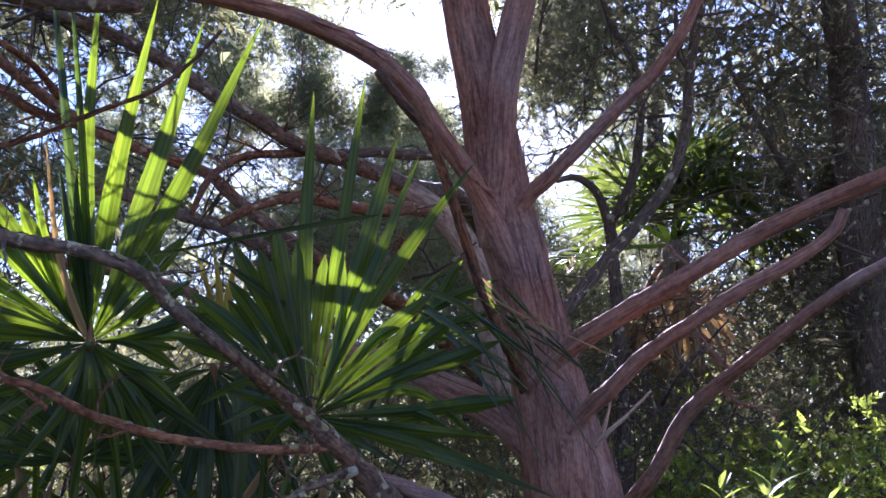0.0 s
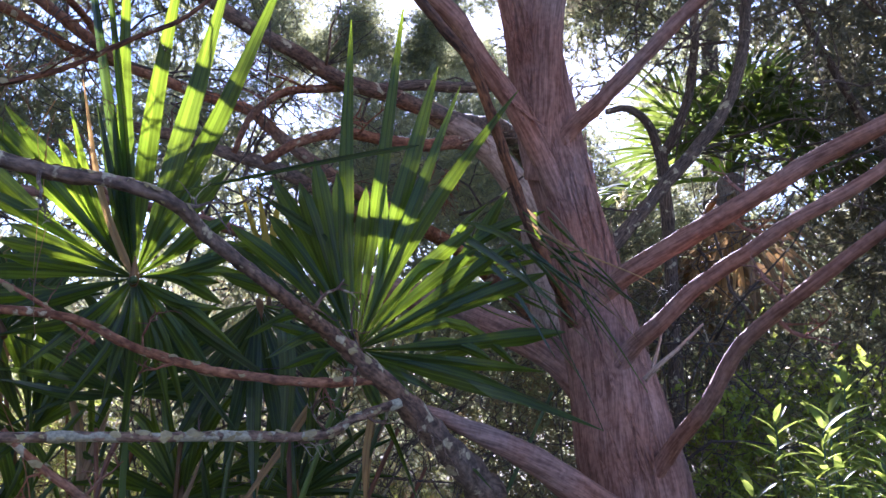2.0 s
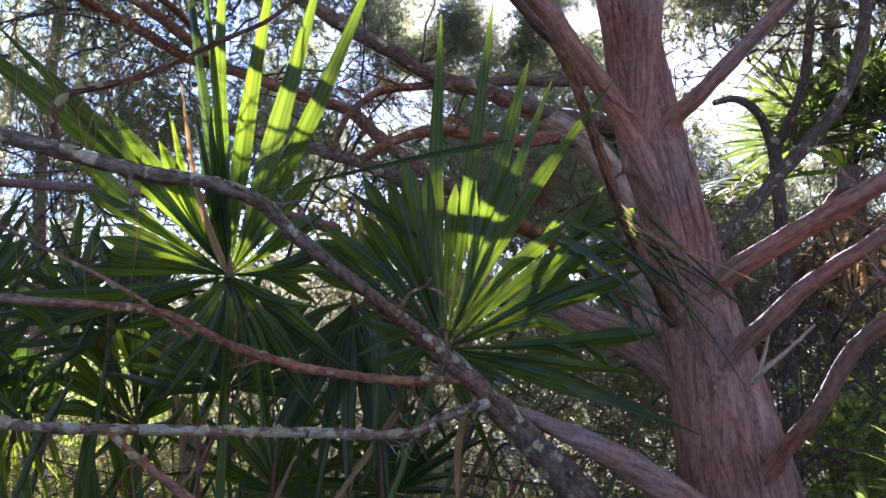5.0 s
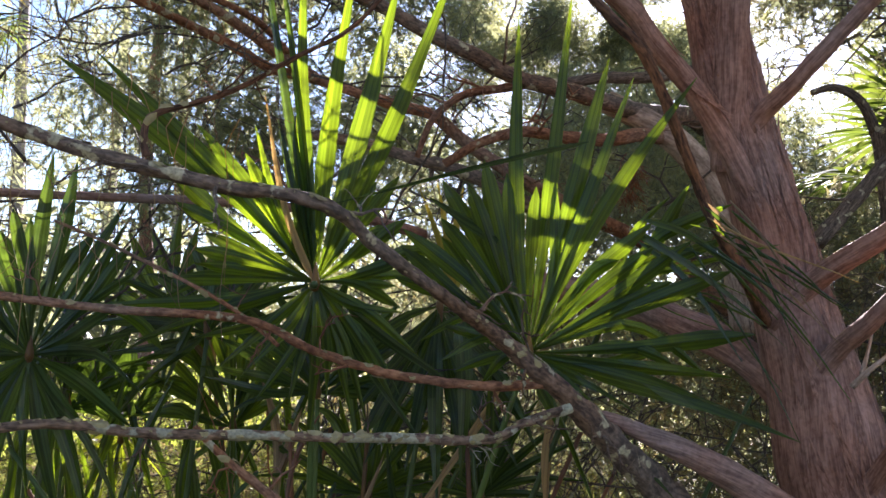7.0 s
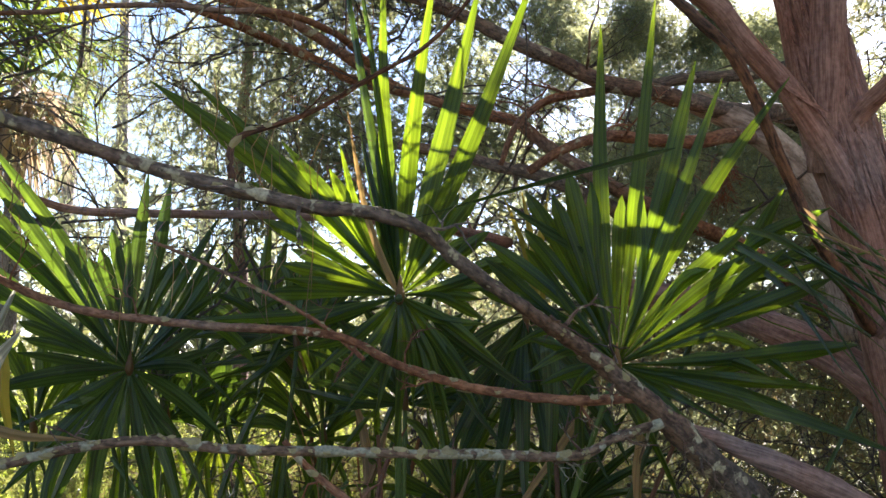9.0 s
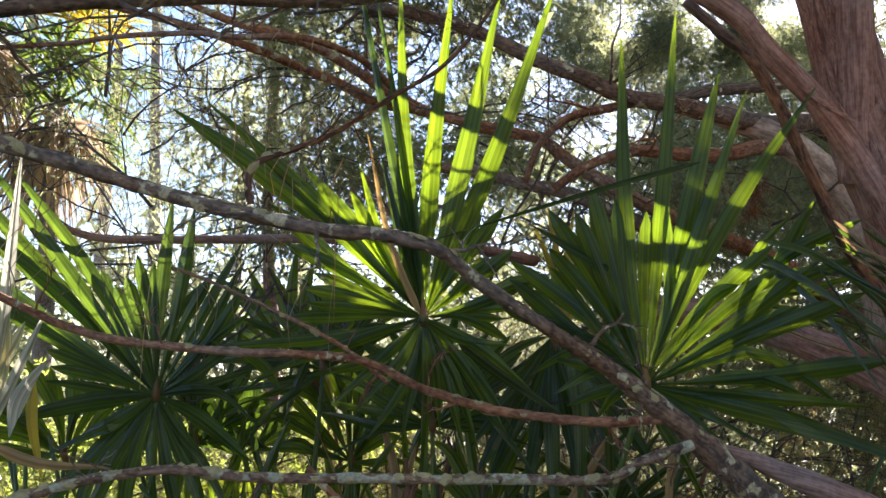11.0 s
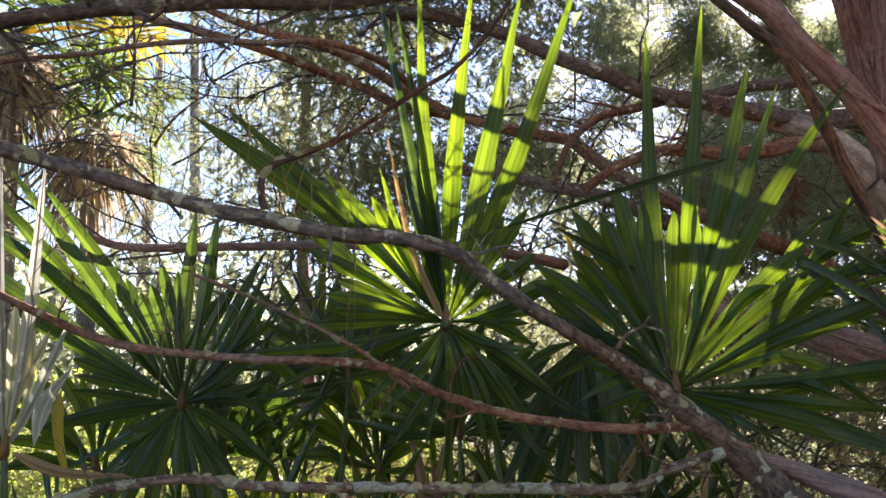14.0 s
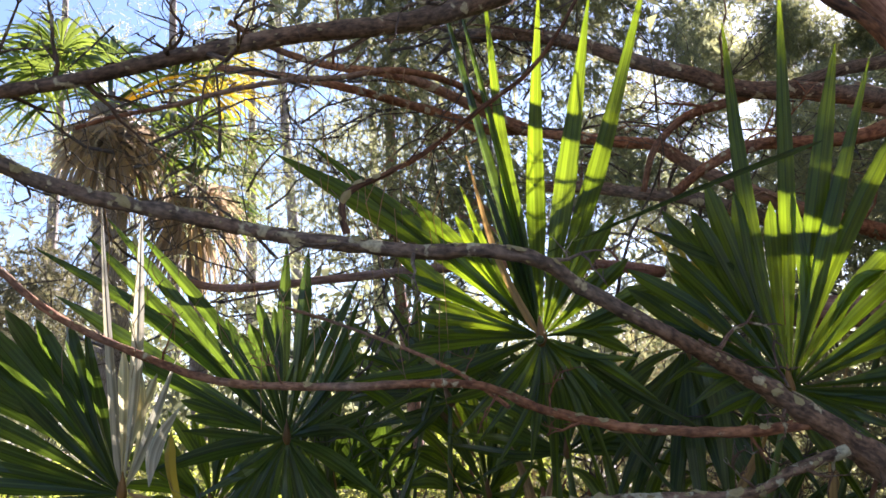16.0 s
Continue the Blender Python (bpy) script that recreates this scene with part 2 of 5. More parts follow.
class Tubes:
    """Gathers tubes into one mesh; rows are (x, y, z, radius)."""

    def __init__(self):
        self.v, self.f, self.uv = [], [], []

    def add(self, rows, around=8, steps=5, rough=0.08, origin=(0, 0, 0), lumps=9.0):
        line = glide(rows, steps) if steps > 1 else np.array(rows, float)
        line[:, 3] = np.maximum(line[:, 3], 0.0005)
        line[:, :3] -= np.array(origin)
        n = len(line)
        tang = np.gradient(line[:, :3], axis=0)
        tang /= np.linalg.norm(tang, axis=1)[:, None] + 1e-9
        side = np.cross(tang[0], (0.3, 0.9, 0.2))
        length, start = 0.0, len(self.v)
        for i in range(n):
            side = side - tang[i] * side.dot(tang[i])
            side /= np.linalg.norm(side) + 1e-9
            other = np.cross(tang[i], side)
            if i:
                length += np.linalg.norm(line[i, :3] - line[i - 1, :3])
            r = line[i, 3]
            for k in range(around + 1):
                a = 2 * math.pi * (k % around) / around
                d = math.cos(a) * side + math.sin(a) * other
                w = r
                if rough:
                    w *= 1 + rough * noise.noise(Vector(line[i, :3] * lumps + d * 1.7)) * 2
                self.v.append(tuple(line[i, :3] + d * w))
                self.uv.append((k / around * 6.28 * max(r, 0.01) * 5, length * 2))
        row = around + 1
        for i in range(n - 1):
            for k in range(around):
                a = start + i * row + k
                self.f.append((a, a + 1, a + row + 1, a + row))
        self.f.append(tuple(start + k for k in range(around))[::-1])
        self.f.append(tuple(start + (n - 1) * row + k for k in range(around)))
        return line

    def mesh(self, name, material):
        return mesh_of(name, self.v, self.f, material, self.uv)


def limb(name, rows, material, parent, label="", around=10, rough=0.09, steps=6, twigs=0, twig_size=0.25, seed=1, flakes=0, strips=0):
    """One tapered, knobbly limb as a part, with short dead twigs of its own."""
    t = Tubes()
    thick = float(np.mean([r[3] for r in rows]))
    line = t.add(rows, around, steps, rough, parent.location, min(45.0, max(6.0, 0.5 / thick)))
    rng = np.random.default_rng(seed)
    for _ in range(twigs):
        i = rng.integers(1, len(line) - 2)
        way = rng.normal(0, 1, 3) + (0, 0, 0.4)
        twig(t, line[i, :3], way, twig_size * rng.uniform(0.4, 1.2), min(line[i, 3] * 0.4, 0.006), rng, 2)
    if flakes:
        lichen_flakes(parent, line, flakes, seed + 500)
    if strips:
        bark_strips(parent, line, strips, seed + 600)
    return part(name, t.mesh(name, material), parent, label)


def lichen_flakes(parent, line, count, seed):
    """Small crusts of lichen that stand off the upper side of a limb."""
    g = np.random.default_rng(seed)
    t = Tubes()
    for _ in range(count):
        i = g.integers(1, len(line) - 2)
        axis = line[i + 1, :3] - line[i, :3]
        axis /= np.linalg.norm(axis) + 1e-9
        out = np.array((g.normal(0, 0.8), g.normal(-0.4, 0.7), g.normal(0.7, 0.6)))
        out -= axis * out.dot(axis)
        out /= np.linalg.norm(out) + 1e-9
        side = np.cross(axis, out)
        size = 0.0016 + 0.008 * g.random() ** 3
        c = line[i, :3] + axis * g.uniform(-0.01, 0.01) + out * line[i, 3] * 0.97
        k = len(t.v)
        t.v.append(tuple(c + out * size * 0.45))
        for j in range(7):
            a = j * 0.898
            r = size * g.uniform(0.6, 1.4)
            t.v.append(tuple(c + axis * math.cos(a) * r * 1.5 + side * math.sin(a) * r + out * g.uniform(-0.001, 0.003)))
        t.uv += [(0, 0)] * 8
        t.f += [(k, k + 1 + j, k + 1 + (j + 1) % 7) for j in range(7)]
    return tagged(part("lichen", mesh_of("lichen", t.v, t.f, LICHEN, t.uv, False), parent, "pale grey-green crust"), kind="stuff")


def bark_strips(parent, line, count, seed):
    """Thin strips of bark that peel from a trunk."""
    g = np.random.default_rng(seed)
    t = Tubes()
    for _ in range(count):
        i = int(g.integers(2, len(line) - 3))
        axis = line[i + 1, :3] - line[i, :3]
        axis /= np.linalg.norm(axis) + 1e-9
        out = np.array((g.normal(-0.3, 0.8), -1.0, g.normal(0, 0.2)))
        out -= axis * out.dot(axis)
        out /= np.linalg.norm(out) + 1e-9
        side = np.cross(axis, out)
        r, w, n = line[i, 3], g.uniform(0.002, 0.007), g.uniform(0.05, 0.22)
        c = line[i, :3] + out * (r * 1.0 + 0.001)
        lean = g.normal(0, 0.12)
        k = len(t.v)
        for j in range(5):
            u = j / 4
            q = c + axis * n * (u - 0.5) + side * lean * n * (u - 0.5) + out * (0.004 + 0.012 * (u - 0.5) ** 2 * g.uniform(0, 4))
            ww = w * (1 - (2 * u - 1) ** 4 * 0.8)
            t.v += [tuple(q - side * ww), tuple(q + side * ww)]
            t.uv += [(0.3 * k, u), (0.3 * k + 0.1, u)]
            if j:
                t.f.append((k + 2 * j - 2, k + 2 * j - 1, k + 2 * j + 1, k + 2 * j))
    return tagged(part("peeling_bark", mesh_of("peeling_bark", t.v, t.f, BARK, t.uv, False), parent), kind="stuff")


def twig(t, start, way, length, r, rng, level):
    """A crooked dead twig that forks."""
    way = np.array(way, float) / (np.linalg.norm(way) + 1e-9)
    n = 5
    rows = [(*start, r)]
    p = np.array(start, float)
    for k in range(n):
        way = way + rng.normal(0, 0.25, 3)
        way /= np.linalg.norm(way)
        p = p + way * length / n
        rows.append((*p, r * (1 - 0.75 * (k + 1) / n)))
        if level > 0 and rng.random() < 0.55:
            twig(t, p, way + rng.normal(0, 0.75, 3), length * rng.uniform(0.35, 0.65), r * 0.55, rng, level - 1)
    t.add(rows, 4 if r < 0.004 else 5, 1, 0)


def sprays(centres, radii, per_clump, size, seed, width=0.16, hang=0.3, fronds=7, stub=0.5):
    """Cedar-like foliage: clumps of small sprays, each a twig line with scale leaves either side. Gives vertices and faces."""
    rng = np.random.default_rng(seed)
    c = np.repeat(np.array(centres, float), per_clump, 0)
    r = np.repeat(np.array(radii, float).reshape(len(centres), -1) * np.ones((1, 3)), per_clump, 0)
    n = len(c)
    off = rng.normal(0, 1, (n, 3))
    off /= np.linalg.norm(off, axis=1)[:, None]
    off *= rng.random((n, 1)) ** 0.45
    base = c + off * r
    way = off * 0.8 + rng.normal(0, 0.7, (n, 3)) - (0, 0, hang)
    way /= np.linalg.norm(way, axis=1)[:, None]
    side = np.cross(way, rng.normal(0, 1, (n, 3)))
    side /= np.linalg.norm(side, axis=1)[:, None]
    length = size * rng.uniform(0.6, 1.4, (n, 1))
    bits = []
    for k in range(fronds):
        s = (k + 0.5) / fronds
        turn = (1 if k % 2 else -1) * rng.uniform(0.3, 0.9, (n, 1))
        d = way + side * turn + rng.normal(0, 0.25, (n, 3))
        d /= np.linalg.norm(d, axis=1)[:, None]
        a = base + way * length * s
        fl = length * stub * (1.0 - 0.5 * s)
        across = np.cross(d, rng.normal(0, 1, (n, 3)))
        across /= np.linalg.norm(across, axis=1)[:, None]
        w = fl * width * 1.5
        bits.append(np.stack([a + across * w * 0.8, a - across * w * 0.8 + d * fl * 0.2, a + d * fl * 1.15], 1))
    v = np.concatenate(bits).reshape(-1, 3)
    f = np.arange(len(v)).reshape(-1, 3)
    return v, f


def foliage(name, material, parent, *args, label="", **kw):
    v, f = sprays(*args, **kw)
    v = v - np.array(parent.location)
    me = bpy.data.meshes.new(name)
    me.vertices.add(len(v))
    me.vertices.foreach_set("co", v.ravel())
    me.loops.add(len(v))
    me.loops.foreach_set("vertex_index", np.arange(len(v)))
    me.polygons.add(len(f))
    me.polygons.foreach_set("loop_start", np.arange(0, len(v), 3))
    me.update(calc_edges=True)
    me.materials.append(material)
    return part(name, me, parent, label)


# ---- palmetto fans ----
def segment_mesh(way, across, n, length, half, spreads, droop, fold, curl, seed, twist=0.0, taper=1.8, kink=0.0):
    """One folded leaf segment from the hub outwards; spreads: the tangents of its angle in the fan to either side."""
    rng = np.random.default_rng(seed)
    joined = min(0.7, half / (max(spreads) * length))
    wob = rng.normal(0, 0.012, 2)
    v, uv, f = [], [], []
    for i, s in enumerate((0.0, 0.1, 0.2, 0.3, 0.42, 0.54, 0.66, 0.78, 0.89, 0.96, 1.0)):
        cap = half if s < joined else half * (1 - ((s - joined) / (1 - joined)) ** taper) + 0.001
        wl, wr = (min(cap, (s * length + 0.004) * k) for k in spreads)
        w = (wl + wr) / 2
        bend = droop * max(0, s - 0.2) ** 2 + kink * max(0, s - 0.55) ** 1.4
        t = twist * min(1.0, max(0.0, s - joined) * 3)
        flat = across * math.cos(t) + n * math.sin(t)
        proud = n * math.cos(t) - across * math.sin(t)
        c = way * (length * s) + n * (curl * s * s * length) + Vector((0, 0, -bend * length)) + across * (wob[0] * math.sin(4 * s)) + n * (wob[1] * math.sin(5 * s))
        v += [c - flat * wl, c + proud * (fold * w), c + flat * wr]
        uv += [(-w * 8, s * length), (0, s * length), (w * 8, s * length)]
        if i:
            a = 3 * (i - 1)
            f += [(a, a + 1, a + 4, a + 3), (a + 1, a + 2, a + 5, a + 4)]
    return v, f, uv


def frond(plant, hub, eye, up, blades, material, stem_to, half=0.024, slim=0.45, droop=0.18, fold=0.5, curl=0.0, seed=0, label="", stem_r=0.009, taper=1.8):
    """A fan leaf: a petiole and its folded segments. blades: rows of (degrees clockwise from up, length)."""
    hub = Vector(hub) - plant.location
    n = (Vector(eye) - plant.location - hub).normalized()
    up = (Vector(up) - n * Vector(up).dot(n)).normalized()
    right = up.cross(n)
    t = Tubes()
    stem = Vector(stem_to) - plant.location
    mid = hub.lerp(stem, 0.5) + n * 0.04
    t.add([(*hub, stem_r * 0.7), (*mid, stem_r), (*stem, stem_r * 1.3)], 7, 6, 0.03)
    stalk = part("frond", t.mesh("petiole", PETIOLE), plant, label)
    rng = np.random.default_rng(seed)
    knot = Tubes()
    tongue = hub + up * 0.05 + n * 0.004
    knot.add([(*(hub - up * 0.015 - n * 0.004), stem_r * 0.9), (*(hub + n * 0.006), stem_r * 1.25), (*(hub.lerp(tongue, 0.5) + n * 0.005), stem_r * 0.7), (*tongue, 0.001)], 7, 3, 0.1)
    part("leaf_base", knot.mesh("leaf_base", HUSK), stalk, "orange-brown leaf base")
    for i, (deg, length, *more) in enumerate(blades):
        a = radians(deg)
        way = up * math.cos(a) + right * math.sin(a)
        across = right * math.cos(a) - up * math.sin(a)
        lift = rng.normal(0, 0.018)
        d = droop * rng.uniform(0.4, 1.8)
        kink = rng.uniform(0.5, 1.1) if rng.random() < 0.3 and abs(deg) > 30 and length < 0.45 else 0.0
        others = [(o[0] - deg + 180) % 360 - 180 for o in blades if o[0] != deg]
        sides = [min([k * o for o in others if k * o > 0] + [20]) for k in (-1, 1)]
        spreads = [math.tan(radians(min(max(o, 5.5), 20) / 2)) * 1.14 for o in sides]
        low = min(1.0, max(0.0, abs((deg + 180) % 360 - 180) - 45) / 50)
        wide = half * (1 - slim * low) * rng.uniform(0.85, 1.12) * (more[0] if more else 1)
        v, f, uv = segment_mesh(way, across, n, length, wide, spreads, d, fold * rng.uniform(0.7, 1.3), curl + lift, seed * 100 + i, rng.normal(0, 0.25 + 0.5 * low), taper, kink)
        me = mesh_of("leaf_segment", [tuple(hub + p) for p in v], f, material, uv, False)
        part("leaf_segment", me, stalk)
    return stalk


def fan_rows(first, last, count, length, seed, spread=0.12):
    rng = np.random.default_rng(seed)
    mid = (first + last) / 2
    rows = []
    for i in range(count):
        a = first + (last - first) * i / (count - 1)
        edge = abs(a - mid) / (abs(last - first) / 2)
        rows.append((a + rng.normal(0, 1.5), length * (1 - 0.25 * edge ** 2) * rng.uniform(1 - spread, 1 + spread)))
    return rows


# ---- ground ----
def ground_mesh():
    n, v, f = 60, [], []
    edge = [(-1 if i < 0 else 1) * (abs(i) / 30) ** 4 * 2000 + i * 0.15 for i in range(-30, 31)]
    for y in edge:
        for x in edge:
            far = min(1.0, math.hypot(x, y) / 300)
            v.append((x, y, (1 - far) * 0.12 * noise.noise(Vector((x * 0.6, y * 0.6, 0)))))
    for j in range(n):
        for i in range(n):
            a = j * (n + 1) + i
            f.append((a, a + 1, a + n + 2, a + n + 1))
    return mesh_of("ground", v, f, LITTER)


tagged(new("ground", ground_mesh()), "forest floor of brown leaf litter and needles", "ground", kind="structure")

# ---- the near cedar ----
cedar = thing("cedar_tree", 1.285, 2.191, 1.076, "large red-brown cedar with forked trunk and lichen-spotted dead limbs", "tree")
cedar.location.z = 0
trunk_rows = [(1.274, 1.947, 0.322, 0.1823), (1.331, 2.095, 0.725, 0.1684), (1.311, 2.175, 1.077, 0.1550), (1.283, 2.219, 1.292, 0.1447), (1.237, 2.251, 1.551, 0.1171), (1.157, 2.257, 1.885, 0.0982), (1.078, 2.254, 2.155, 0.0972), (1.014, 2.227, 2.384, 0.0874), (0.955, 2.191, 2.574, 0.0793), (0.859, 2.128, 2.843, 0.0715), (0.757, 2.062, 3.167, 0.0612)]
limb("trunk", trunk_rows, BARK, cedar, "reddish fibrous bark peeling in strips", 28, 0.05, 10, strips=200)
limb("leader", [(1.040, 2.247, 2.043, 0.0560), (1.022, 2.193, 2.244, 0.0520), (1.000, 2.125, 2.493, 0.0490), (1.003, 2.050, 2.682, 0.0470), (1.012, 1.970, 2.846, 0.0450), (1.010, 1.847, 3.103, 0.0430)], BARK, cedar, "", 18, 0.05)
limb("limb", [(1.155, 2.284, 1.825, 0.0373), (1.066, 2.207, 1.994, 0.0342), (0.910, 2.148, 2.214, 0.0314), (0.774, 2.112, 2.347, 0.0294), (0.690, 2.070, 2.426, 0.0290), (0.573, 2.040, 2.490, 0.0281), (0.446, 2.000, 2.515, 0.0269), (0.310, 1.960, 2.525, 0.0252), (0.172, 1.920, 2.516, 0.0239), (0.021, 1.880, 2.495, 0.0218), (-0.152, 1.840, 2.460, 0.0193)], BARK, cedar, "", 16, 0.05, 8, strips=12, seed=2)
limb("limb", [(1.047, 2.217, 2.108, 0.0281), (1.089, 2.147, 2.186, 0.0262), (1.116, 2.072, 2.222, 0.0242), (1.159, 1.997, 2.285, 0.0224), (1.242, 1.880, 2.399, 0.0207), (1.315, 1.773, 2.500, 0.0190), (1.346, 1.693, 2.591, 0.0174), (1.385, 1.647, 2.716, 0.0161), (1.392, 1.518, 2.869, 0.0145)], BARK, cedar, "", 12)
limb("limb", [(1.137, 2.230, 1.611, 0.0351), (1.195, 2.142, 1.709, 0.0329), (1.226, 2.020, 1.765, 0.0303), (1.292, 1.903, 1.828, 0.0281), (1.386, 1.748, 1.914, 0.0259), (1.451, 1.601, 1.984, 0.0238), (1.511, 1.448, 2.036, 0.0218), (1.569, 1.284, 2.078, 0.0198), (1.634, 1.075, 2.130, 0.0180)], BARK, cedar, "", 12, twigs=3)
limb("limb", [(1.202, 2.196, 1.413, 0.0290), (1.242, 2.101, 1.536, 0.0267), (1.248, 1.962, 1.603, 0.0239), (1.292, 1.861, 1.691, 0.0218), (1.351, 1.741, 1.765, 0.0199), (1.409, 1.609, 1.841, 0.0180), (1.490, 1.513, 1.904, 0.0165), (1.546, 1.435, 1.965, 0.0150), (1.559, 1.399, 2.023, 0.0134)], BARK, cedar, "", 12)
limb("limb", [(1.280, 2.120, 1.119, 0.0260), (1.301, 2.004, 1.266, 0.0238), (1.281, 1.818, 1.388, 0.0211), (1.248, 1.654, 1.521, 0.0188), (1.235, 1.532, 1.583, 0.0170), (1.239, 1.386, 1.656, 0.0153), (1.273, 1.268, 1.731, 0.0140), (1.283, 1.172, 1.777, 0.0128), (1.304, 1.054, 1.820, 0.0116), (1.336, 0.904, 1.866, 0.0105)], BARK, cedar, "", 12, twigs=2)
limb("limb", [(1.236, 2.270, 1.373, 0.0586), (1.184, 2.323, 1.464, 0.0555), (1.109, 2.446, 1.553, 0.0537), (1.011, 2.593, 1.634, 0.0519), (0.928, 2.779, 1.699, 0.0508), (0.786, 2.974, 1.759, 0.0493), (0.566, 3.122, 1.798, 0.0466)], BARK, cedar, "", 12)
limb("stub", [(1.255, 2.060, 1.448, 0.0085), (1.290, 2.030, 1.493, 0.0068), (1.333, 2.000, 1.539, 0.0054), (1.392, 1.970, 1.604, 0.0032)], BARK_PALE, cedar, "pale broken stub", 7)
limb("stub", [(1.277, 2.050, 1.480, 0.0065), (1.293, 2.050, 1.525, 0.005), (1.311, 2.050, 1.584, 0.0033)], BARK_PALE, cedar, "pale broken stub", 7)
limb("dead_branch", [(0.488, 1.802, 2.347, 0.0128), (0.575, 1.838, 2.285, 0.0132), (0.647, 1.860, 2.228, 0.0136), (0.713, 1.895, 2.128, 0.0140), (0.756, 1.917, 2.040, 0.0143), (0.803, 1.942, 1.953, 0.0147), (0.876, 1.990, 1.835, 0.0153), (0.986, 2.067, 1.710, 0.0162), (1.124, 2.230, 1.609, 0.0178)], BARK_DEAD, cedar, "dead orange-brown branch with flaking bark", 9, 0.16)

# ---- the lichen-covered limb in front of the fans ----
limb("limb", [(-1.134, 1.200, 2.075, 0.0145), (-1.040, 1.268, 2.039, 0.0142), (-0.957, 1.333, 1.992, 0.0141), (-0.919, 1.373, 1.969, 0.0141), (-0.818, 1.409, 1.932, 0.0137), (-0.695, 1.447, 1.899, 0.0134), (-0.550, 1.487, 1.856, 0.0131), (-0.392, 1.492, 1.815, 0.0126), (-0.237, 1.480, 1.781, 0.0121), (-0.129, 1.472, 1.769, 0.0118), (-0.039, 1.507, 1.746, 0.0120), (0.028, 1.570, 1.699, 0.0124), (0.174, 1.658, 1.610, 0.0131), (0.301, 1.751, 1.535, 0.0167), (0.405, 1.795, 1.458, 0.0219), (0.492, 1.836, 1.388, 0.0274), (0.603, 1.903, 1.296, 0.0340), (0.774, 2.041, 1.157, 0.0445)], BARK_CRUST, cedar, "long low limb blotched with grey-green lichen", 14, 0.2, 9, 9, 0.16, 3, 200)
limb("branch", [(-1.339, 1.697, 1.965, 0.0073), (-1.263, 1.714, 1.895, 0.0078), (-1.139, 1.745, 1.785, 0.0081), (-0.992, 1.821, 1.696, 0.0086), (-0.812, 1.871, 1.621, 0.0090), (-0.531, 1.862, 1.587, 0.0090), (-0.235, 1.806, 1.568, 0.0089), (-0.091, 1.798, 1.507, 0.0093), (0.058, 1.786, 1.464, 0.0097), (0.251, 1.777, 1.440, 0.0102), (0.404, 1.796, 1.446, 0.0110)], BARK_LICHEN, cedar, "", 10, 0.2, 9, 6, 0.12, 4, 70)
limb("branch", [(-0.755, 1.399, 1.322, 0.0085), (-0.705, 1.404, 1.335, 0.0084), (-0.609, 1.429, 1.361, 0.0084), (-0.481, 1.458, 1.374, 0.0083), (-0.363, 1.480, 1.360, 0.0083), (-0.178, 1.543, 1.352, 0.0086), (0.075, 1.611, 1.344, 0.0089), (0.261, 1.672, 1.340, 0.0094), (0.343, 1.701, 1.372, 0.0097), (0.438, 1.722, 1.399, 0.0100)], BARK_CLOTHED, cedar, "", 10, 0.24, 9, 7, 0.09, 5, 120)
limb("branch", [(-0.383, 1.509, 1.835, 0.0064), (-0.386, 1.496, 1.885, 0.0060), (-0.365, 1.494, 1.911, 0.0056), (-0.309, 1.520, 1.940, 0.0052), (-0.231, 1.542, 1.981, 0.0049), (-0.127, 1.551, 2.052, 0.0045), (-0.042, 1.557, 2.106, 0.0042), (0.022, 1.551, 2.173, 0.0038), (0.075, 1.537, 2.247, 0.0034)], BARK_DEAD, cedar, "", 8, 0.25, 8, 5, 0.12, 6, 25)
limb("limb", [(0.480, 1.880, 1.390, 0.0090), (0.576, 1.901, 1.368, 0.0150), (0.662, 1.923, 1.335, 0.0220), (0.783, 1.926, 1.285, 0.0310), (0.922, 1.966, 1.212, 0.0390), (1.071, 1.990, 1.121, 0.0465), (1.263, 2.031, 1.007, 0.0552)], BARK, cedar, "", 12)

limb("branch", [(-0.305, 1.704, 1.356, 0.0063), (-0.274, 1.706, 1.321, 0.0071), (-0.231, 1.719, 1.281, 0.0080), (-0.176, 1.729, 1.237, 0.0089), (-0.088, 1.764, 1.163, 0.0099), (0.063, 1.839, 1.031, 0.0113)], BARK_LICHEN, cedar, "bare brown branch", 9, 0.15, 7, 3, 0.1, 41, 12)
limb("branch", [(-0.664, 1.902, 1.778, 0.0033), (-0.559, 1.945, 1.737, 0.0038), (-0.445, 1.964, 1.685, 0.0043), (-0.339, 1.962, 1.633, 0.0048), (-0.253, 1.950, 1.581, 0.0052), (-0.171, 1.903, 1.518, 0.0055)], BARK_LICHEN, cedar, "", 8, 0.15, 7, 2, 0.08, 42, 20)

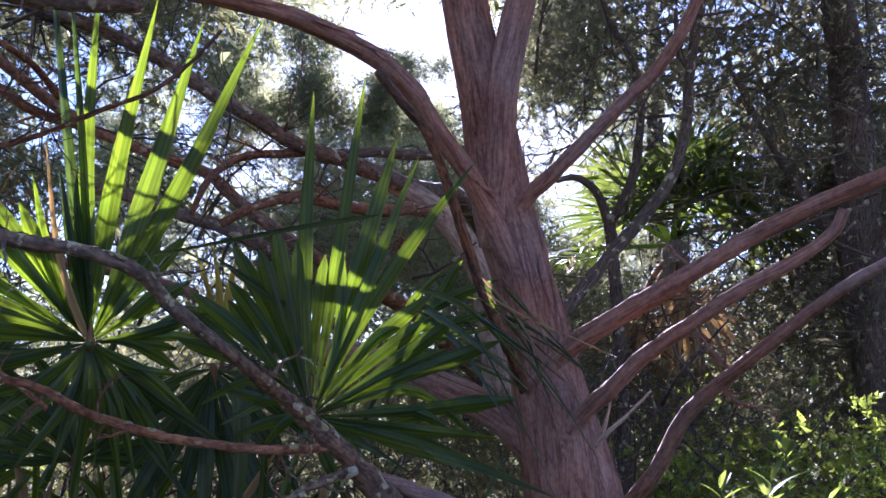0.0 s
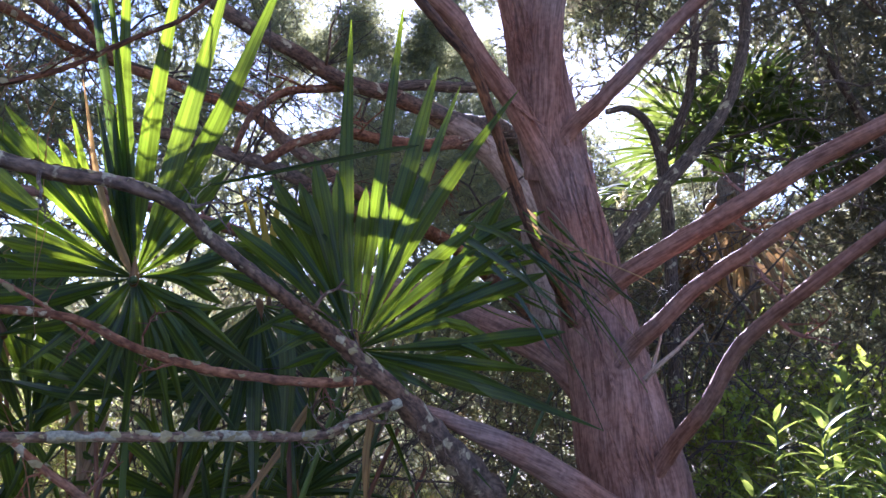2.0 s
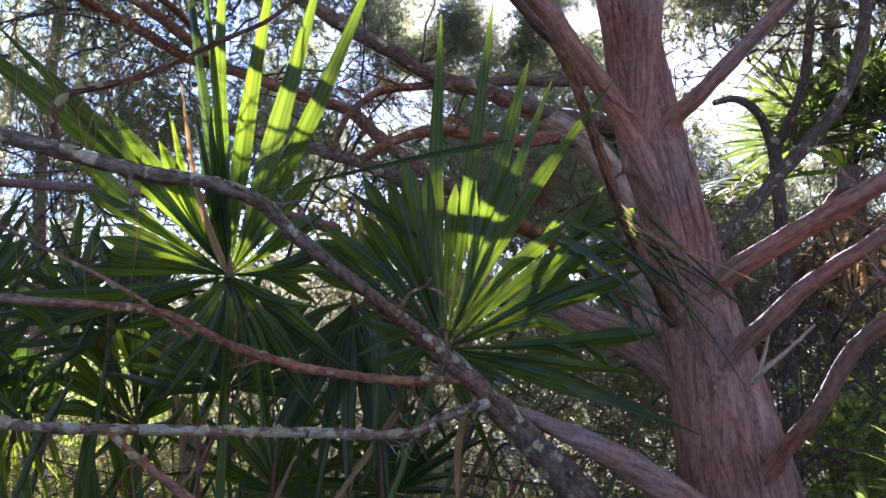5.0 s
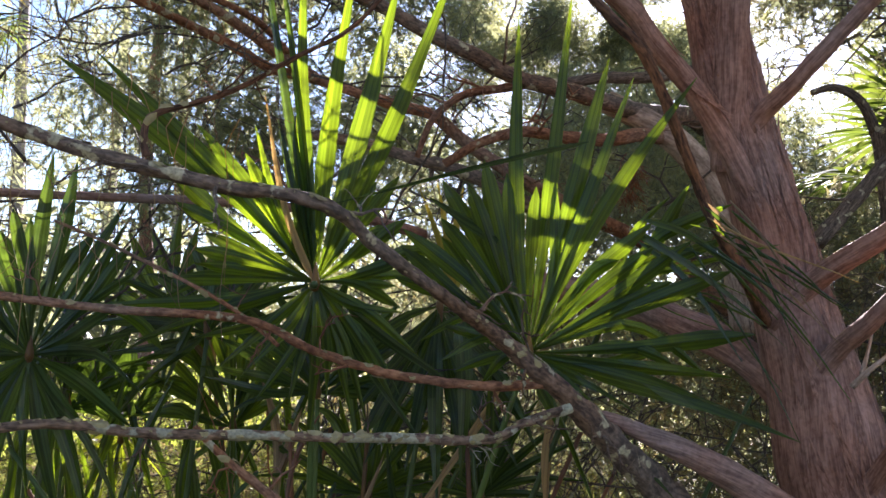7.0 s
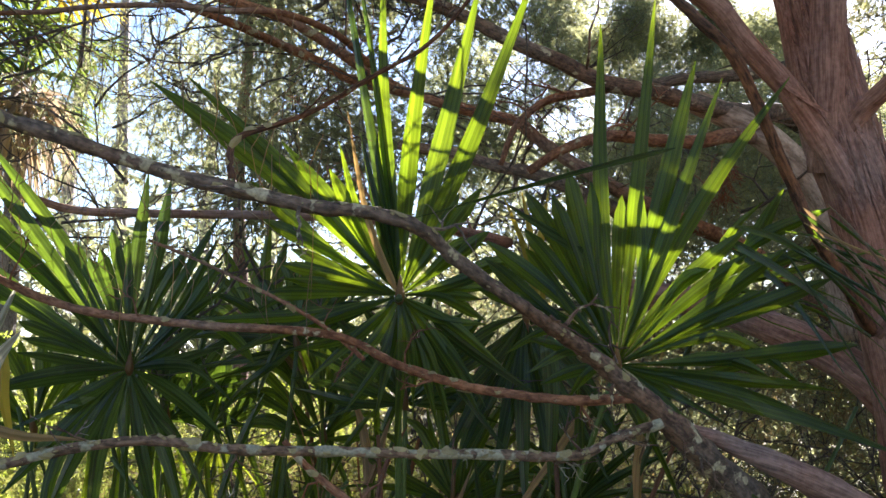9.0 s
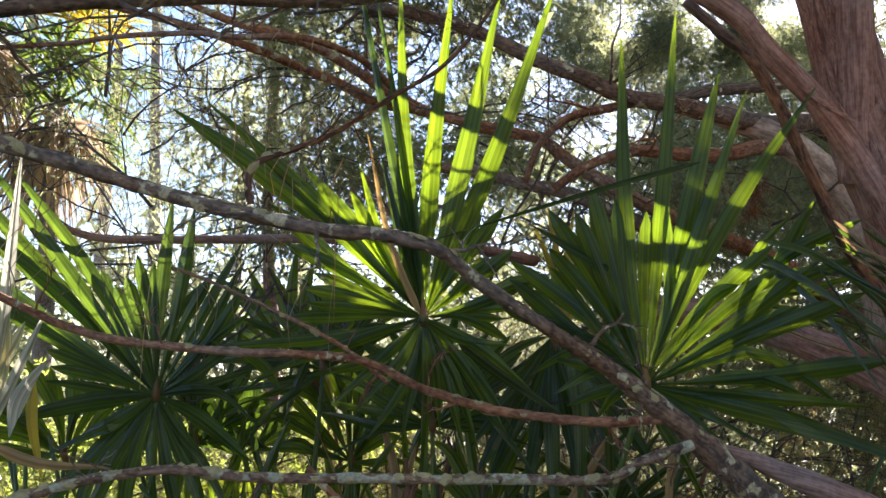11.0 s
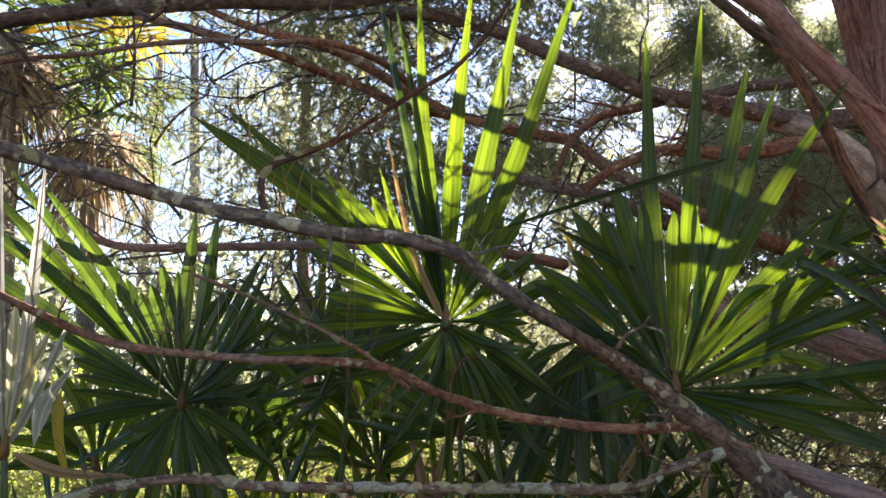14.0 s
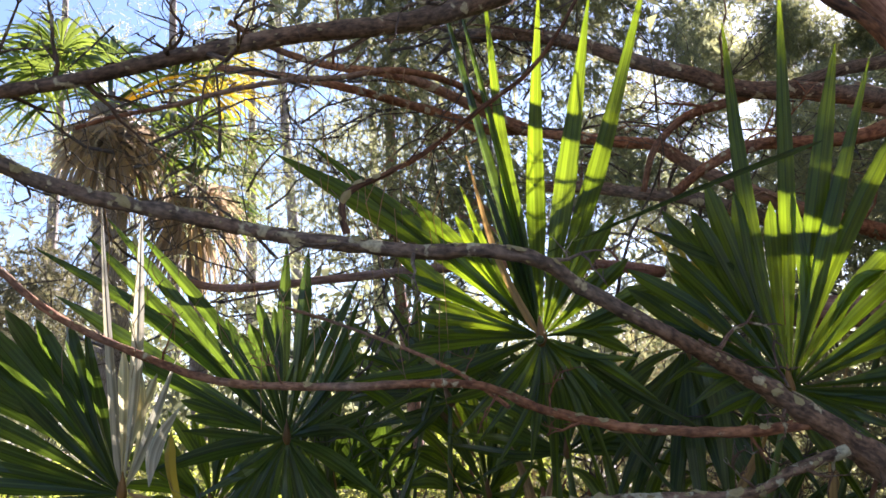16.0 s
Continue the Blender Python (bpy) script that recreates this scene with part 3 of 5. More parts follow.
# ---- the second cedar, behind the fans ----
cedar_b = thing("cedar_tree", 2.15, 4.15, 0, "spreading cedar with brown limbs and fine olive foliage", "tree")
limb("trunk", [(2.55, 4.15, -0.1, 0.15), (2.5, 4.15, 0.69, 0.13), (2.4, 4.15, 1.1, 0.12), (2.29, 4.15, 1.6, 0.11), (2.13, 4.15, 2.2, 0.09), (1.99, 4.15, 2.72, 0.08), (1.89, 4.15, 3.15, 0.07), (1.81, 4.15, 3.52, 0.055), (1.7, 4.2, 4.5, 0.035)], BARK, cedar_b, "", 16)
limb("limb", [(-1.213, 2.691, 2.785, 0.0127), (-0.980, 2.702, 2.723, 0.0135), (-0.747, 2.702, 2.641, 0.0142), (-0.589, 2.863, 2.620, 0.0158), (-0.462, 2.924, 2.584, 0.0171), (-0.330, 2.975, 2.527, 0.0183), (-0.166, 3.000, 2.502, 0.0194), (0.095, 3.027, 2.438, 0.0206), (0.260, 3.041, 2.403, 0.0218), (0.371, 3.073, 2.329, 0.0232), (0.511, 3.096, 2.246, 0.0245), (0.635, 3.112, 2.176, 0.0258), (0.812, 3.239, 2.129, 0.0283), (0.983, 3.359, 2.090, 0.0309), (1.294, 3.590, 2.021, 0.0349), (1.699, 3.884, 1.833, 0.0402), (2.103, 4.148, 1.643, 0.0457)], BARK_LICHEN, cedar_b, "", 14, 0.1, 5, 4, 0.4, 8)
limb("limb", [(-1.034, 2.406, 2.794, 0.0096), (-0.900, 2.503, 2.714, 0.0113), (-0.749, 2.577, 2.667, 0.0129), (-0.612, 2.626, 2.645, 0.0145), (-0.496, 2.734, 2.634, 0.0166), (-0.380, 2.837, 2.591, 0.0186), (-0.258, 2.927, 2.536, 0.0207), (-0.166, 2.990, 2.499, 0.0227)], BARK_LICHEN, cedar_b, "", 12, 0.1, 5, 3, 0.4, 21)
limb("limb", [(-0.370, 2.726, 2.779, 0.0199), (-0.178, 2.709, 2.745, 0.0210), (0.032, 2.714, 2.680, 0.0222), (0.221, 2.744, 2.595, 0.0236), (0.388, 2.782, 2.539, 0.0252), (0.542, 2.812, 2.479, 0.0269), (0.715, 2.808, 2.448, 0.0285), (0.886, 2.877, 2.428, 0.0310), (1.112, 3.019, 2.441, 0.0346), (1.348, 3.243, 2.507, 0.0395), (1.644, 3.577, 2.468, 0.0458), (2.123, 4.080, 2.217, 0.0549)], BARK_CRUST, cedar_b, "", 14, 0.13, 5, 5, 0.4, 9)
limb("limb", [(0.199, 2.949, 2.217, 0.0099), (0.239, 2.918, 2.330, 0.0115), (0.291, 2.895, 2.391, 0.0131), (0.368, 2.873, 2.437, 0.0147), (0.483, 2.852, 2.454, 0.0163), (0.569, 2.832, 2.470, 0.0179)], BARK_LICHEN, cedar_b, "", 10, 0.1, 5, 3, 0.3, 22)
limb("limb", [(0.651, 2.819, 2.461, 0.0199), (0.726, 2.846, 2.487, 0.0202), (0.858, 2.856, 2.516, 0.0205), (1.028, 2.903, 2.543, 0.0212), (1.175, 2.948, 2.583, 0.0219), (1.356, 2.961, 2.651, 0.0225)], BARK_GREY, cedar_b, "", 10, 0.1, 5, 2, 0.3, 23)
limb("limb", [(0.288, 2.851, 2.173, 0.0154), (0.410, 2.839, 2.252, 0.0174), (0.563, 2.834, 2.297, 0.0195), (0.710, 2.818, 2.280, 0.0216), (0.862, 2.821, 2.278, 0.0238), (1.004, 2.873, 2.318, 0.0267), (1.215, 3.010, 2.339, 0.0306)], BARK_LICHEN, cedar_b, "", 10, 0.12, 5, 3, 0.3, 24)
limb("limb", [(-0.175, 3.220, 2.356, 0.0197), (0.025, 3.137, 2.307, 0.0212), (0.193, 3.096, 2.251, 0.0230), (0.344, 3.093, 2.218, 0.0250), (0.537, 3.134, 2.150, 0.0276), (0.715, 3.218, 2.079, 0.0306)], BARK_CRUST, cedar_b, "", 10, 0.13, 5, 3, 0.3, 25)
limb("limb", [(0.898, 2.970, 2.467, 0.0424), (1.046, 2.947, 2.393, 0.0459), (1.151, 2.930, 2.317, 0.0495), (1.259, 2.937, 2.210, 0.0533), (1.338, 2.959, 2.107, 0.0574), (1.413, 3.013, 1.916, 0.0619), (1.492, 3.111, 1.650, 0.0676)], BARK_PALE, cedar_b, "pale smooth limb", 14, 0.05)
limb("limb", [(-1.106, 2.199, 1.936, 0.0099), (-0.994, 2.257, 1.908, 0.0110), (-0.835, 2.320, 1.913, 0.0121), (-0.572, 2.396, 1.927, 0.0132), (-0.304, 2.444, 1.932, 0.0144), (-0.042, 2.564, 1.931, 0.0161), (0.222, 2.860, 1.927, 0.0192)], BARK, cedar_b, "", 9, 0.1, 6, 4, 0.3, 10)
limb("limb", [(-1.147, 1.360, 2.140, 0.0115), (-1.039, 1.380, 2.152, 0.0127), (-0.875, 1.400, 2.160, 0.0137), (-0.749, 1.460, 2.202, 0.0152), (-0.629, 1.500, 2.228, 0.0166), (-0.486, 1.550, 2.257, 0.0182), (-0.362, 1.600, 2.274, 0.0198), (-0.234, 1.660, 2.305, 0.0217), (-0.077, 1.740, 2.371, 0.0240)], BARK_CRUST, cedar_b, "", 10, 0.13, 6, 9, 0.35, 11, 60)
limb("limb", [(-1.226, 1.917, 2.296, 0.0056), (-1.141, 1.958, 2.329, 0.0062), (-1.003, 2.022, 2.365, 0.0068), (-0.878, 2.067, 2.402, 0.0074), (-0.709, 2.123, 2.431, 0.0079), (-0.597, 2.159, 2.434, 0.0085), (-0.451, 2.240, 2.465, 0.0093), (-0.322, 2.425, 2.477, 0.0106), (-0.246, 2.653, 2.470, 0.0121)], BARK_LICHEN, cedar_b, "", 8, 0.12, 6, 6, 0.35, 12)


# ---- crowns, with gaps cut so the sun lights chosen leaves ----
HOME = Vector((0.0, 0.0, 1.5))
# points chosen to be sunlit, each with a radius kept free of foliage
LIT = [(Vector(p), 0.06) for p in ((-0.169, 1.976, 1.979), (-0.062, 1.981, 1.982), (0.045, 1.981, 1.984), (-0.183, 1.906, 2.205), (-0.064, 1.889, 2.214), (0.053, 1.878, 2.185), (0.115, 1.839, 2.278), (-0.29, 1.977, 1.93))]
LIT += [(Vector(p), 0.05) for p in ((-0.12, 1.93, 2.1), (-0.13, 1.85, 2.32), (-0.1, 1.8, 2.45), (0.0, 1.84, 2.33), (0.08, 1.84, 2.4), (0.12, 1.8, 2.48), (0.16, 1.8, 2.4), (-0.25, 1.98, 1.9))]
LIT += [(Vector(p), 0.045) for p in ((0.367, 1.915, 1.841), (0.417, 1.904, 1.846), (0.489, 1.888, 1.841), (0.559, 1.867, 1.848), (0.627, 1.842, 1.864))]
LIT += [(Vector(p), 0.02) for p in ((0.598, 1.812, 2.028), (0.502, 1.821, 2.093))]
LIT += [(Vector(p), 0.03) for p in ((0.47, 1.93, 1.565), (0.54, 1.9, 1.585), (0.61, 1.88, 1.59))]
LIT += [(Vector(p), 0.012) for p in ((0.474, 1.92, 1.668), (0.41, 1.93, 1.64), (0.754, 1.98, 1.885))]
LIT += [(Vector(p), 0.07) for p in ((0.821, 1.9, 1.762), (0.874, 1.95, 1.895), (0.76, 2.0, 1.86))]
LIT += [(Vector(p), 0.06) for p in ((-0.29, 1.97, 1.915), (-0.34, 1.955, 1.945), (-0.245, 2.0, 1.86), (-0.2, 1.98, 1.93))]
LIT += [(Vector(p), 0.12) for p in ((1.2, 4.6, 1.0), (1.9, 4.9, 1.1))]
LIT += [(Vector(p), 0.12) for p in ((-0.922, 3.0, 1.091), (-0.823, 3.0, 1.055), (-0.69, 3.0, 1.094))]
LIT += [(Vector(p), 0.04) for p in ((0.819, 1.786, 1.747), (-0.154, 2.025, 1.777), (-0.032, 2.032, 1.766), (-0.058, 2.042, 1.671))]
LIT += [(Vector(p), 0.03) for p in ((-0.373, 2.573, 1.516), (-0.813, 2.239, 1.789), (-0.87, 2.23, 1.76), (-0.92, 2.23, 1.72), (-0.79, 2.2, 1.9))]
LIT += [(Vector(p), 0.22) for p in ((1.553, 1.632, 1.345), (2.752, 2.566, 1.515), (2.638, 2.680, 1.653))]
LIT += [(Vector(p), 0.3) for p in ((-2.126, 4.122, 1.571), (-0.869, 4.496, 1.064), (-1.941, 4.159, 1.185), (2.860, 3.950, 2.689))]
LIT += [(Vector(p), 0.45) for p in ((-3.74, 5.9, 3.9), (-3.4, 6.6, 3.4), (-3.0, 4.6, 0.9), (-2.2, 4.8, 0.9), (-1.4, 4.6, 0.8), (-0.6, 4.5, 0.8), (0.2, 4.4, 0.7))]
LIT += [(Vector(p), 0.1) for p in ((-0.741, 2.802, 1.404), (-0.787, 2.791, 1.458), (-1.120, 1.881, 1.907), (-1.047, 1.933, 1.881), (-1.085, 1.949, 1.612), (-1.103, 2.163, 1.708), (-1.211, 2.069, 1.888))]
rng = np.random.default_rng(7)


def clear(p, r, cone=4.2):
    """Whether a clump leaves the sun's way open to the LIT points and the camera."""
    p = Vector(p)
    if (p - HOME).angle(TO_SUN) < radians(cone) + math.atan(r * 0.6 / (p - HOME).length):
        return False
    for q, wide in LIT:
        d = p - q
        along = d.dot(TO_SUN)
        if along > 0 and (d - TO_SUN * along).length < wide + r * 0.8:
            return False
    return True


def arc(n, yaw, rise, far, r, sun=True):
    """Clump centres in a part of the ring of trees round the camera at HOME: degrees from north, degrees up, metres."""
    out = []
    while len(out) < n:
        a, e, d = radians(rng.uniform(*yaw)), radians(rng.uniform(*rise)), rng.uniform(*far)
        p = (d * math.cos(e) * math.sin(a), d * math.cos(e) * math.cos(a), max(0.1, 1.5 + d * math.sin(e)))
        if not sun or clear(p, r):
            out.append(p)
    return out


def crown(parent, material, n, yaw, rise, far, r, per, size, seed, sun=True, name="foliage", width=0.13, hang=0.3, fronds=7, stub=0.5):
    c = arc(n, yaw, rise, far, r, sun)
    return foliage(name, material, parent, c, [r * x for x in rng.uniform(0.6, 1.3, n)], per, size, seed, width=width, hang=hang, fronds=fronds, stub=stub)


def thicket(parent, n, yaw, rise, far, length, r, seed, material, name="twig_tangle", up=0.0, level=2):
    """A tangle of bare crooked twigs, joined."""
    t, g = Tubes(), np.random.default_rng(seed)
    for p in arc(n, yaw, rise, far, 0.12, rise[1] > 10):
        twig(t, np.array(p) - np.array(parent.location), g.normal(0, 1, 3) * (1, 0.6, 0.6) + (0, 0, up), length * g.uniform(0.5, 1.3), r * g.uniform(0.5, 1.2), g, level)
    return tagged(part(name, t.mesh(name, material), parent), kind="stuff")


crown(cedar_b, CEDAR, 64, (-14, 24), (11, 34), (3.4, 5.2), 0.3, 85, 0.085, 11, width=0.11, fronds=24, stub=0.38)
# clumps added towards the sun, on a grid, only to shade the fans
shade = []
for hub, xs, zs in (((0.400, 1.959, 1.523), (-3, 6), (-1, 8)), ((-0.106, 2.039, 1.688), (-5, 5), (-5, 3)), ((-0.106, 1.9, 1.688), (-7, -2), (3, 8)), ((-0.835, 2.250, 1.495), (-6, 5), (-5, 6)), ((-1.25, 1.9, 1.385), (-4, 2), (0, 6))):
    for i in range(*xs):
        for k in range(*zs):
            p = Vector(hub) + Vector((0.1 * i + rng.normal(0, 0.02), 0, 0.1 * k + rng.normal(0, 0.02)))
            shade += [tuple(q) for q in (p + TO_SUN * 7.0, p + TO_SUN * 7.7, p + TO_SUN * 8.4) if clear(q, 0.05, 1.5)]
foliage("foliage", CEDAR, cedar_b, shade, [0.1] * len(shade), 36, 0.06, 13, width=0.2, fronds=10, stub=0.4)
crown(cedar_b, CEDAR, 42, (-4, 30), (12, 38), (5.0, 8.0), 0.3, 60, 0.09, 62, True, width=0.11, fronds=24, stub=0.38)
crown(cedar_b, CEDAR, 130, (-10, 26), (9, 32), (3.5, 6.0), 0.15, 29, 0.075, 64, True, width=0.11, fronds=24, stub=0.38)
crown(cedar_b, CEDAR, 52, (-6, 26), (-1, 12), (3.8, 6.0), 0.3, 36, 0.085, 65, False, width=0.11, fronds=20, stub=0.38)
# unseen canopy overhead, added to hold back light from the sky
crown(cedar_b, CEDAR, 170, (-80, 115), (34, 80), (3.2, 6.5), 0.6, 80, 0.18, 66, True, width=0.25, fronds=4)
crown(cedar_b, CEDAR, 55, (0, 30), (13, 30), (4.0, 8.0), 0.4, 14, 0.09, 69, True, width=0.11, fronds=24, stub=0.38)
thicket(cedar_b, 60, (-12, 24), (4, 30), (2.9, 4.6), 0.6, 0.007, 14, TWIG)

hang = [(1.161, 3.465, 2.301), (1.175, 3.450, 2.344), (1.151, 3.482, 2.235)]
foliage("dead_spray", RUST, cedar_b, hang, [0.035] * 3, 13, 0.08, 68, width=0.07, hang=2.0, label="rust-brown dead spray")

cedar_c = thing("cedar_tree", -1.4, 5.6, 0, "slender cedar with drooping olive sprays", "tree")
limb("trunk", [(-1.4, 5.6, -0.1, 0.06), (-1.3, 5.6, 1.5, 0.048), (-1.35, 5.5, 3.0, 0.036), (-1.2, 5.5, 5.5, 0.02)], BARK, cedar_c, "", 12)
crown(cedar_c, CEDAR, 40, (-19, -2), (10, 34), (4.6, 6.4), 0.38, 70, 0.095, 15, width=0.11, fronds=26, stub=0.33)
crown(cedar_c, CEDAR, 44, (-25, -12), (8, 34), (4.8, 7.0), 0.4, 45, 0.11, 39, width=0.18, fronds=22, stub=0.2)
crown(cedar_c, CEDAR_DARK, 16, (-42, -34), (5, 14), (5.0, 6.5), 0.3, 90, 0.1, 97, False, width=0.11, fronds=20, stub=0.38)
thicket(cedar_c, 110, (-32, -8), (4, 26), (2.6, 4.8), 0.7, 0.006, 16, TWIG)

cedar_d = thing("cedar_tree", 3.572, 3.283, 1.132, "dark dense cedar with thick trunk", "tree")
cedar_d.location.z = 0
limb("trunk", [(3.485, 3.030, -0.067, 0.1656), (3.723, 3.108, 1.142, 0.1524), (3.727, 3.112, 1.699, 0.1391), (3.670, 3.113, 2.165, 0.1259), (3.617, 3.080, 2.517, 0.1126), (3.593, 3.054, 3.037, 0.1014), (3.503, 2.984, 3.609, 0.0896), (3.376, 2.947, 4.268, 0.0787)], BARK_GREY, cedar_d, "", 16)
limb("limb", [(3.601, 3.194, 2.171, 0.0358), (3.601, 2.948, 2.487, 0.0272), (3.604, 2.662, 2.767, 0.0191), (3.708, 2.393, 2.981, 0.0115)], BARK_GREY, cedar_d, "", 9)
limb("limb", [(3.537, 3.170, 2.527, 0.0358), (3.299, 3.184, 2.783, 0.0266), (3.131, 3.222, 3.085, 0.0182), (2.937, 3.234, 3.409, 0.0097)], BARK_GREY, cedar_d, "", 9)
crown(cedar_d, CEDAR_DARK, 150, (27, 58), (2, 38), (4.4, 7.0), 0.42, 60, 0.1, 17, width=0.11, fronds=13, stub=0.48)
crown(cedar_d, CEDAR_DARK, 60, (34, 58), (-3, 16), (5.0, 7.0), 0.45, 110, 0.1, 18, width=0.11, fronds=13, stub=0.48)
crown(cedar_d, CEDAR_DARK, 60, (33, 58), (8, 34), (5.4, 7.4), 0.5, 80, 0.14, 70, True, width=0.25, fronds=5)
thicket(cedar_d, 60, (28, 54), (0, 28), (3.8, 5.2), 0.8, 0.009, 19, BARK_GREY)

cedar_e = thing("cedar_tree", 4.8, 6.3, 0, "tall cedar with open grey-green crown", "tree")
limb("trunk", [(4.8, 6.3, -0.1, 0.15), (4.8, 6.3, 2.0, 0.12), (4.9, 6.4, 4.5, 0.08), (5.0, 6.4, 8.0, 0.03)], BARK_GREY, cedar_e, "", 12)
crown(cedar_e, CEDAR, 60, (-2, 34), (6, 36), (6.0, 8.5), 0.5, 70, 0.11, 20, width=0.11, fronds=14, stub=0.45)
crown(cedar_e, CEDAR, 60, (26.5, 36), (8, 28), (6.5, 9.0), 0.35, 80, 0.1, 98, True, width=0.11, fronds=16, stub=0.45)
crown(cedar_e, CEDAR, 36, (25, 40), (6, 17), (7.0, 10.0), 0.5, 90, 0.12, 74, False, width=0.11, fronds=14, stub=0.45)
crown(cedar_e, CEDAR, 90, (-6, 25), (10, 18), (6.5, 10.0), 0.4, 80, 0.11, 78, True, width=0.11, fronds=14, stub=0.45)
crown(cedar_e, CEDAR, 95, (0, 36), (-2, 13), (6.5, 9.5), 0.45, 75, 0.11, 72, True, width=0.11, fronds=14, stub=0.45)

# the slender forked tree behind the trunk
sapling = thing("slender_tree", 2.260, 3.379, 1.154, "slender forked tree with grey bark", "tree")
sapling.location.z = 0
limb("trunk", [(2.240, 3.316, 0.680, 0.0362), (2.284, 3.377, 1.408, 0.0345), (2.272, 3.367, 1.829, 0.0328), (2.241, 3.340, 2.151, 0.0312), (2.203, 3.309, 2.392, 0.0295), (2.175, 3.294, 2.512, 0.0278)], BARK_GREY, sapling, "", 9)
limb("limb", [(2.176, 3.297, 2.499, 0.0250), (2.088, 3.255, 2.619, 0.0211), (1.975, 3.248, 2.672, 0.0172), (1.873, 3.259, 2.648, 0.0134)], BARK_GREY, sapling, "", 8)
limb("limb", [(2.186, 3.298, 2.472, 0.0250), (2.229, 3.227, 2.601, 0.0232), (2.250, 3.155, 2.753, 0.0213), (2.221, 3.054, 3.027, 0.0195), (2.180, 3.051, 3.219, 0.0178), (2.078, 3.078, 3.414, 0.0161), (1.948, 3.014, 3.646, 0.0142)], BARK_GREY, sapling, "", 8, 0.1, 6, 4, 0.4, 31)
limb("limb", [(1.713, 2.993, 1.965, 0.0310), (1.857, 2.994, 2.120, 0.0301), (1.999, 2.983, 2.280, 0.0291), (2.156, 2.939, 2.466, 0.0281), (2.273, 2.919, 2.633, 0.0269), (2.345, 2.891, 2.878, 0.0256), (2.369, 2.881, 3.128, 0.0242), (2.389, 2.799, 3.465, 0.0228)], BARK_GREY, sapling, "", 8, 0.1, 6, 4, 0.4, 32)

# ---- low brush ----
brush = thing("dry_brush", 1.0, 4.5, 0, "dry brown brush and bare twigs under the cedars", "brush")
crown(brush, CEDAR, 150, (2, 44), (-14, 7), (4.6, 7.0), 0.4, 70, 0.09, 67, False, width=0.22, fronds=12, stub=0.3)
thicket(brush, 200, (-10, 40), (-19, 4), (3.2, 5.6), 0.7, 0.006, 33, TWIG, "twig_tangle", 0.6)
crown(brush, BRUSH, 120, (-8, 40), (-16, 5), (3.8, 6.4), 0.32, 70, 0.08, 34, False, width=0.10)
thicket(brush, 160, (-20, 36), (-22, -4), (2.8, 3.8), 0.5, 0.005, 52, TWIG, "twig_tangle", 0.9)
crown(brush, BRUSH, 60, (-22, 36), (-22, -5), (2.9, 4.2), 0.25, 90, 0.06, 53, False, width=0.09)
crown(brush, PALE, 50, (-8, 14), (-19, -6), (3.6, 5.6), 0.3, 60, 0.07, 77, False, width=0.16, fronds=6)
tagged(brush, kind="stuff")
thornbush = thing("leafy_shrub", 3.2, 3.6, 0, "sunlit green shrub with small glossy leaves", "shrub")
crown(thornbush, SHRUB, 60, (36, 56), (-17, -1), (3.4, 5.0), 0.3, 90, 0.06, 35, False, width=0.28, fronds=6)
thicket(thornbush, 40, (36, 56), (-18, 0), (3.4, 5.0), 0.6, 0.006, 36, TWIG, "twig_tangle", 0.8)
shrub_b = thing("leafy_shrub", -2.2, 5.2, 0, "yellow-green sunlit shrub behind the palmettos", "shrub")
crown(shrub_b, SHRUB, 110, (-42, -6), (-16, -2), (4.2, 7.5), 0.4, 90, 0.07, 37, False, width=0.22, fronds=6)
crown(shrub_b, PALE, 130, (-42, 0), (-17, -2), (3.6, 6.5), 0.32, 90, 0.07, 73, False, width=0.2, fronds=8, stub=0.35)
thicket(shrub_b, 60, (-42, -6), (-16, 0), (4.2, 6.5), 0.7, 0.006, 38, TWIG, "twig_tangle", 0.8)



# ---- sunlit grass beyond the palmettos ----
def grass_mesh(count, seed):
    g = np.random.default_rng(seed)
    foot = np.stack([g.uniform(-6.0, 2.2, count), g.uniform(3.6, 10.0, count), np.zeros(count)], 1)
    high = g.uniform(0.35, 1.05, (count, 1))
    lean = np.concatenate([g.normal(0, 0.28, (count, 2)), np.ones((count, 1))], 1) * high
    side = np.stack([np.ones(count), g.normal(0, 0.4, count), np.zeros(count)], 1) * g.uniform(0.003, 0.008, (count, 1))
    bow = np.concatenate([g.normal(0, 0.1, (count, 2)), np.zeros((count, 1))], 1) * high
    v = np.stack([foot - side, foot + side, foot + lean * 0.55 + side * 0.8 - bow, foot + lean * 0.55 - side * 0.8 - bow, foot + lean], 1).reshape(-1, 3)
    f = [q for i in range(0, 5 * count, 5) for q in ((i, i + 1, i + 2, i + 3), (i + 3, i + 2, i + 4))]
    return mesh_of("grass", v.tolist(), f, GRASS, None, False)


tagged(new("grass", grass_mesh(16000, 91)), "tall yellow-green sunlit grass beyond the palmettos", "grass", kind="stuff")

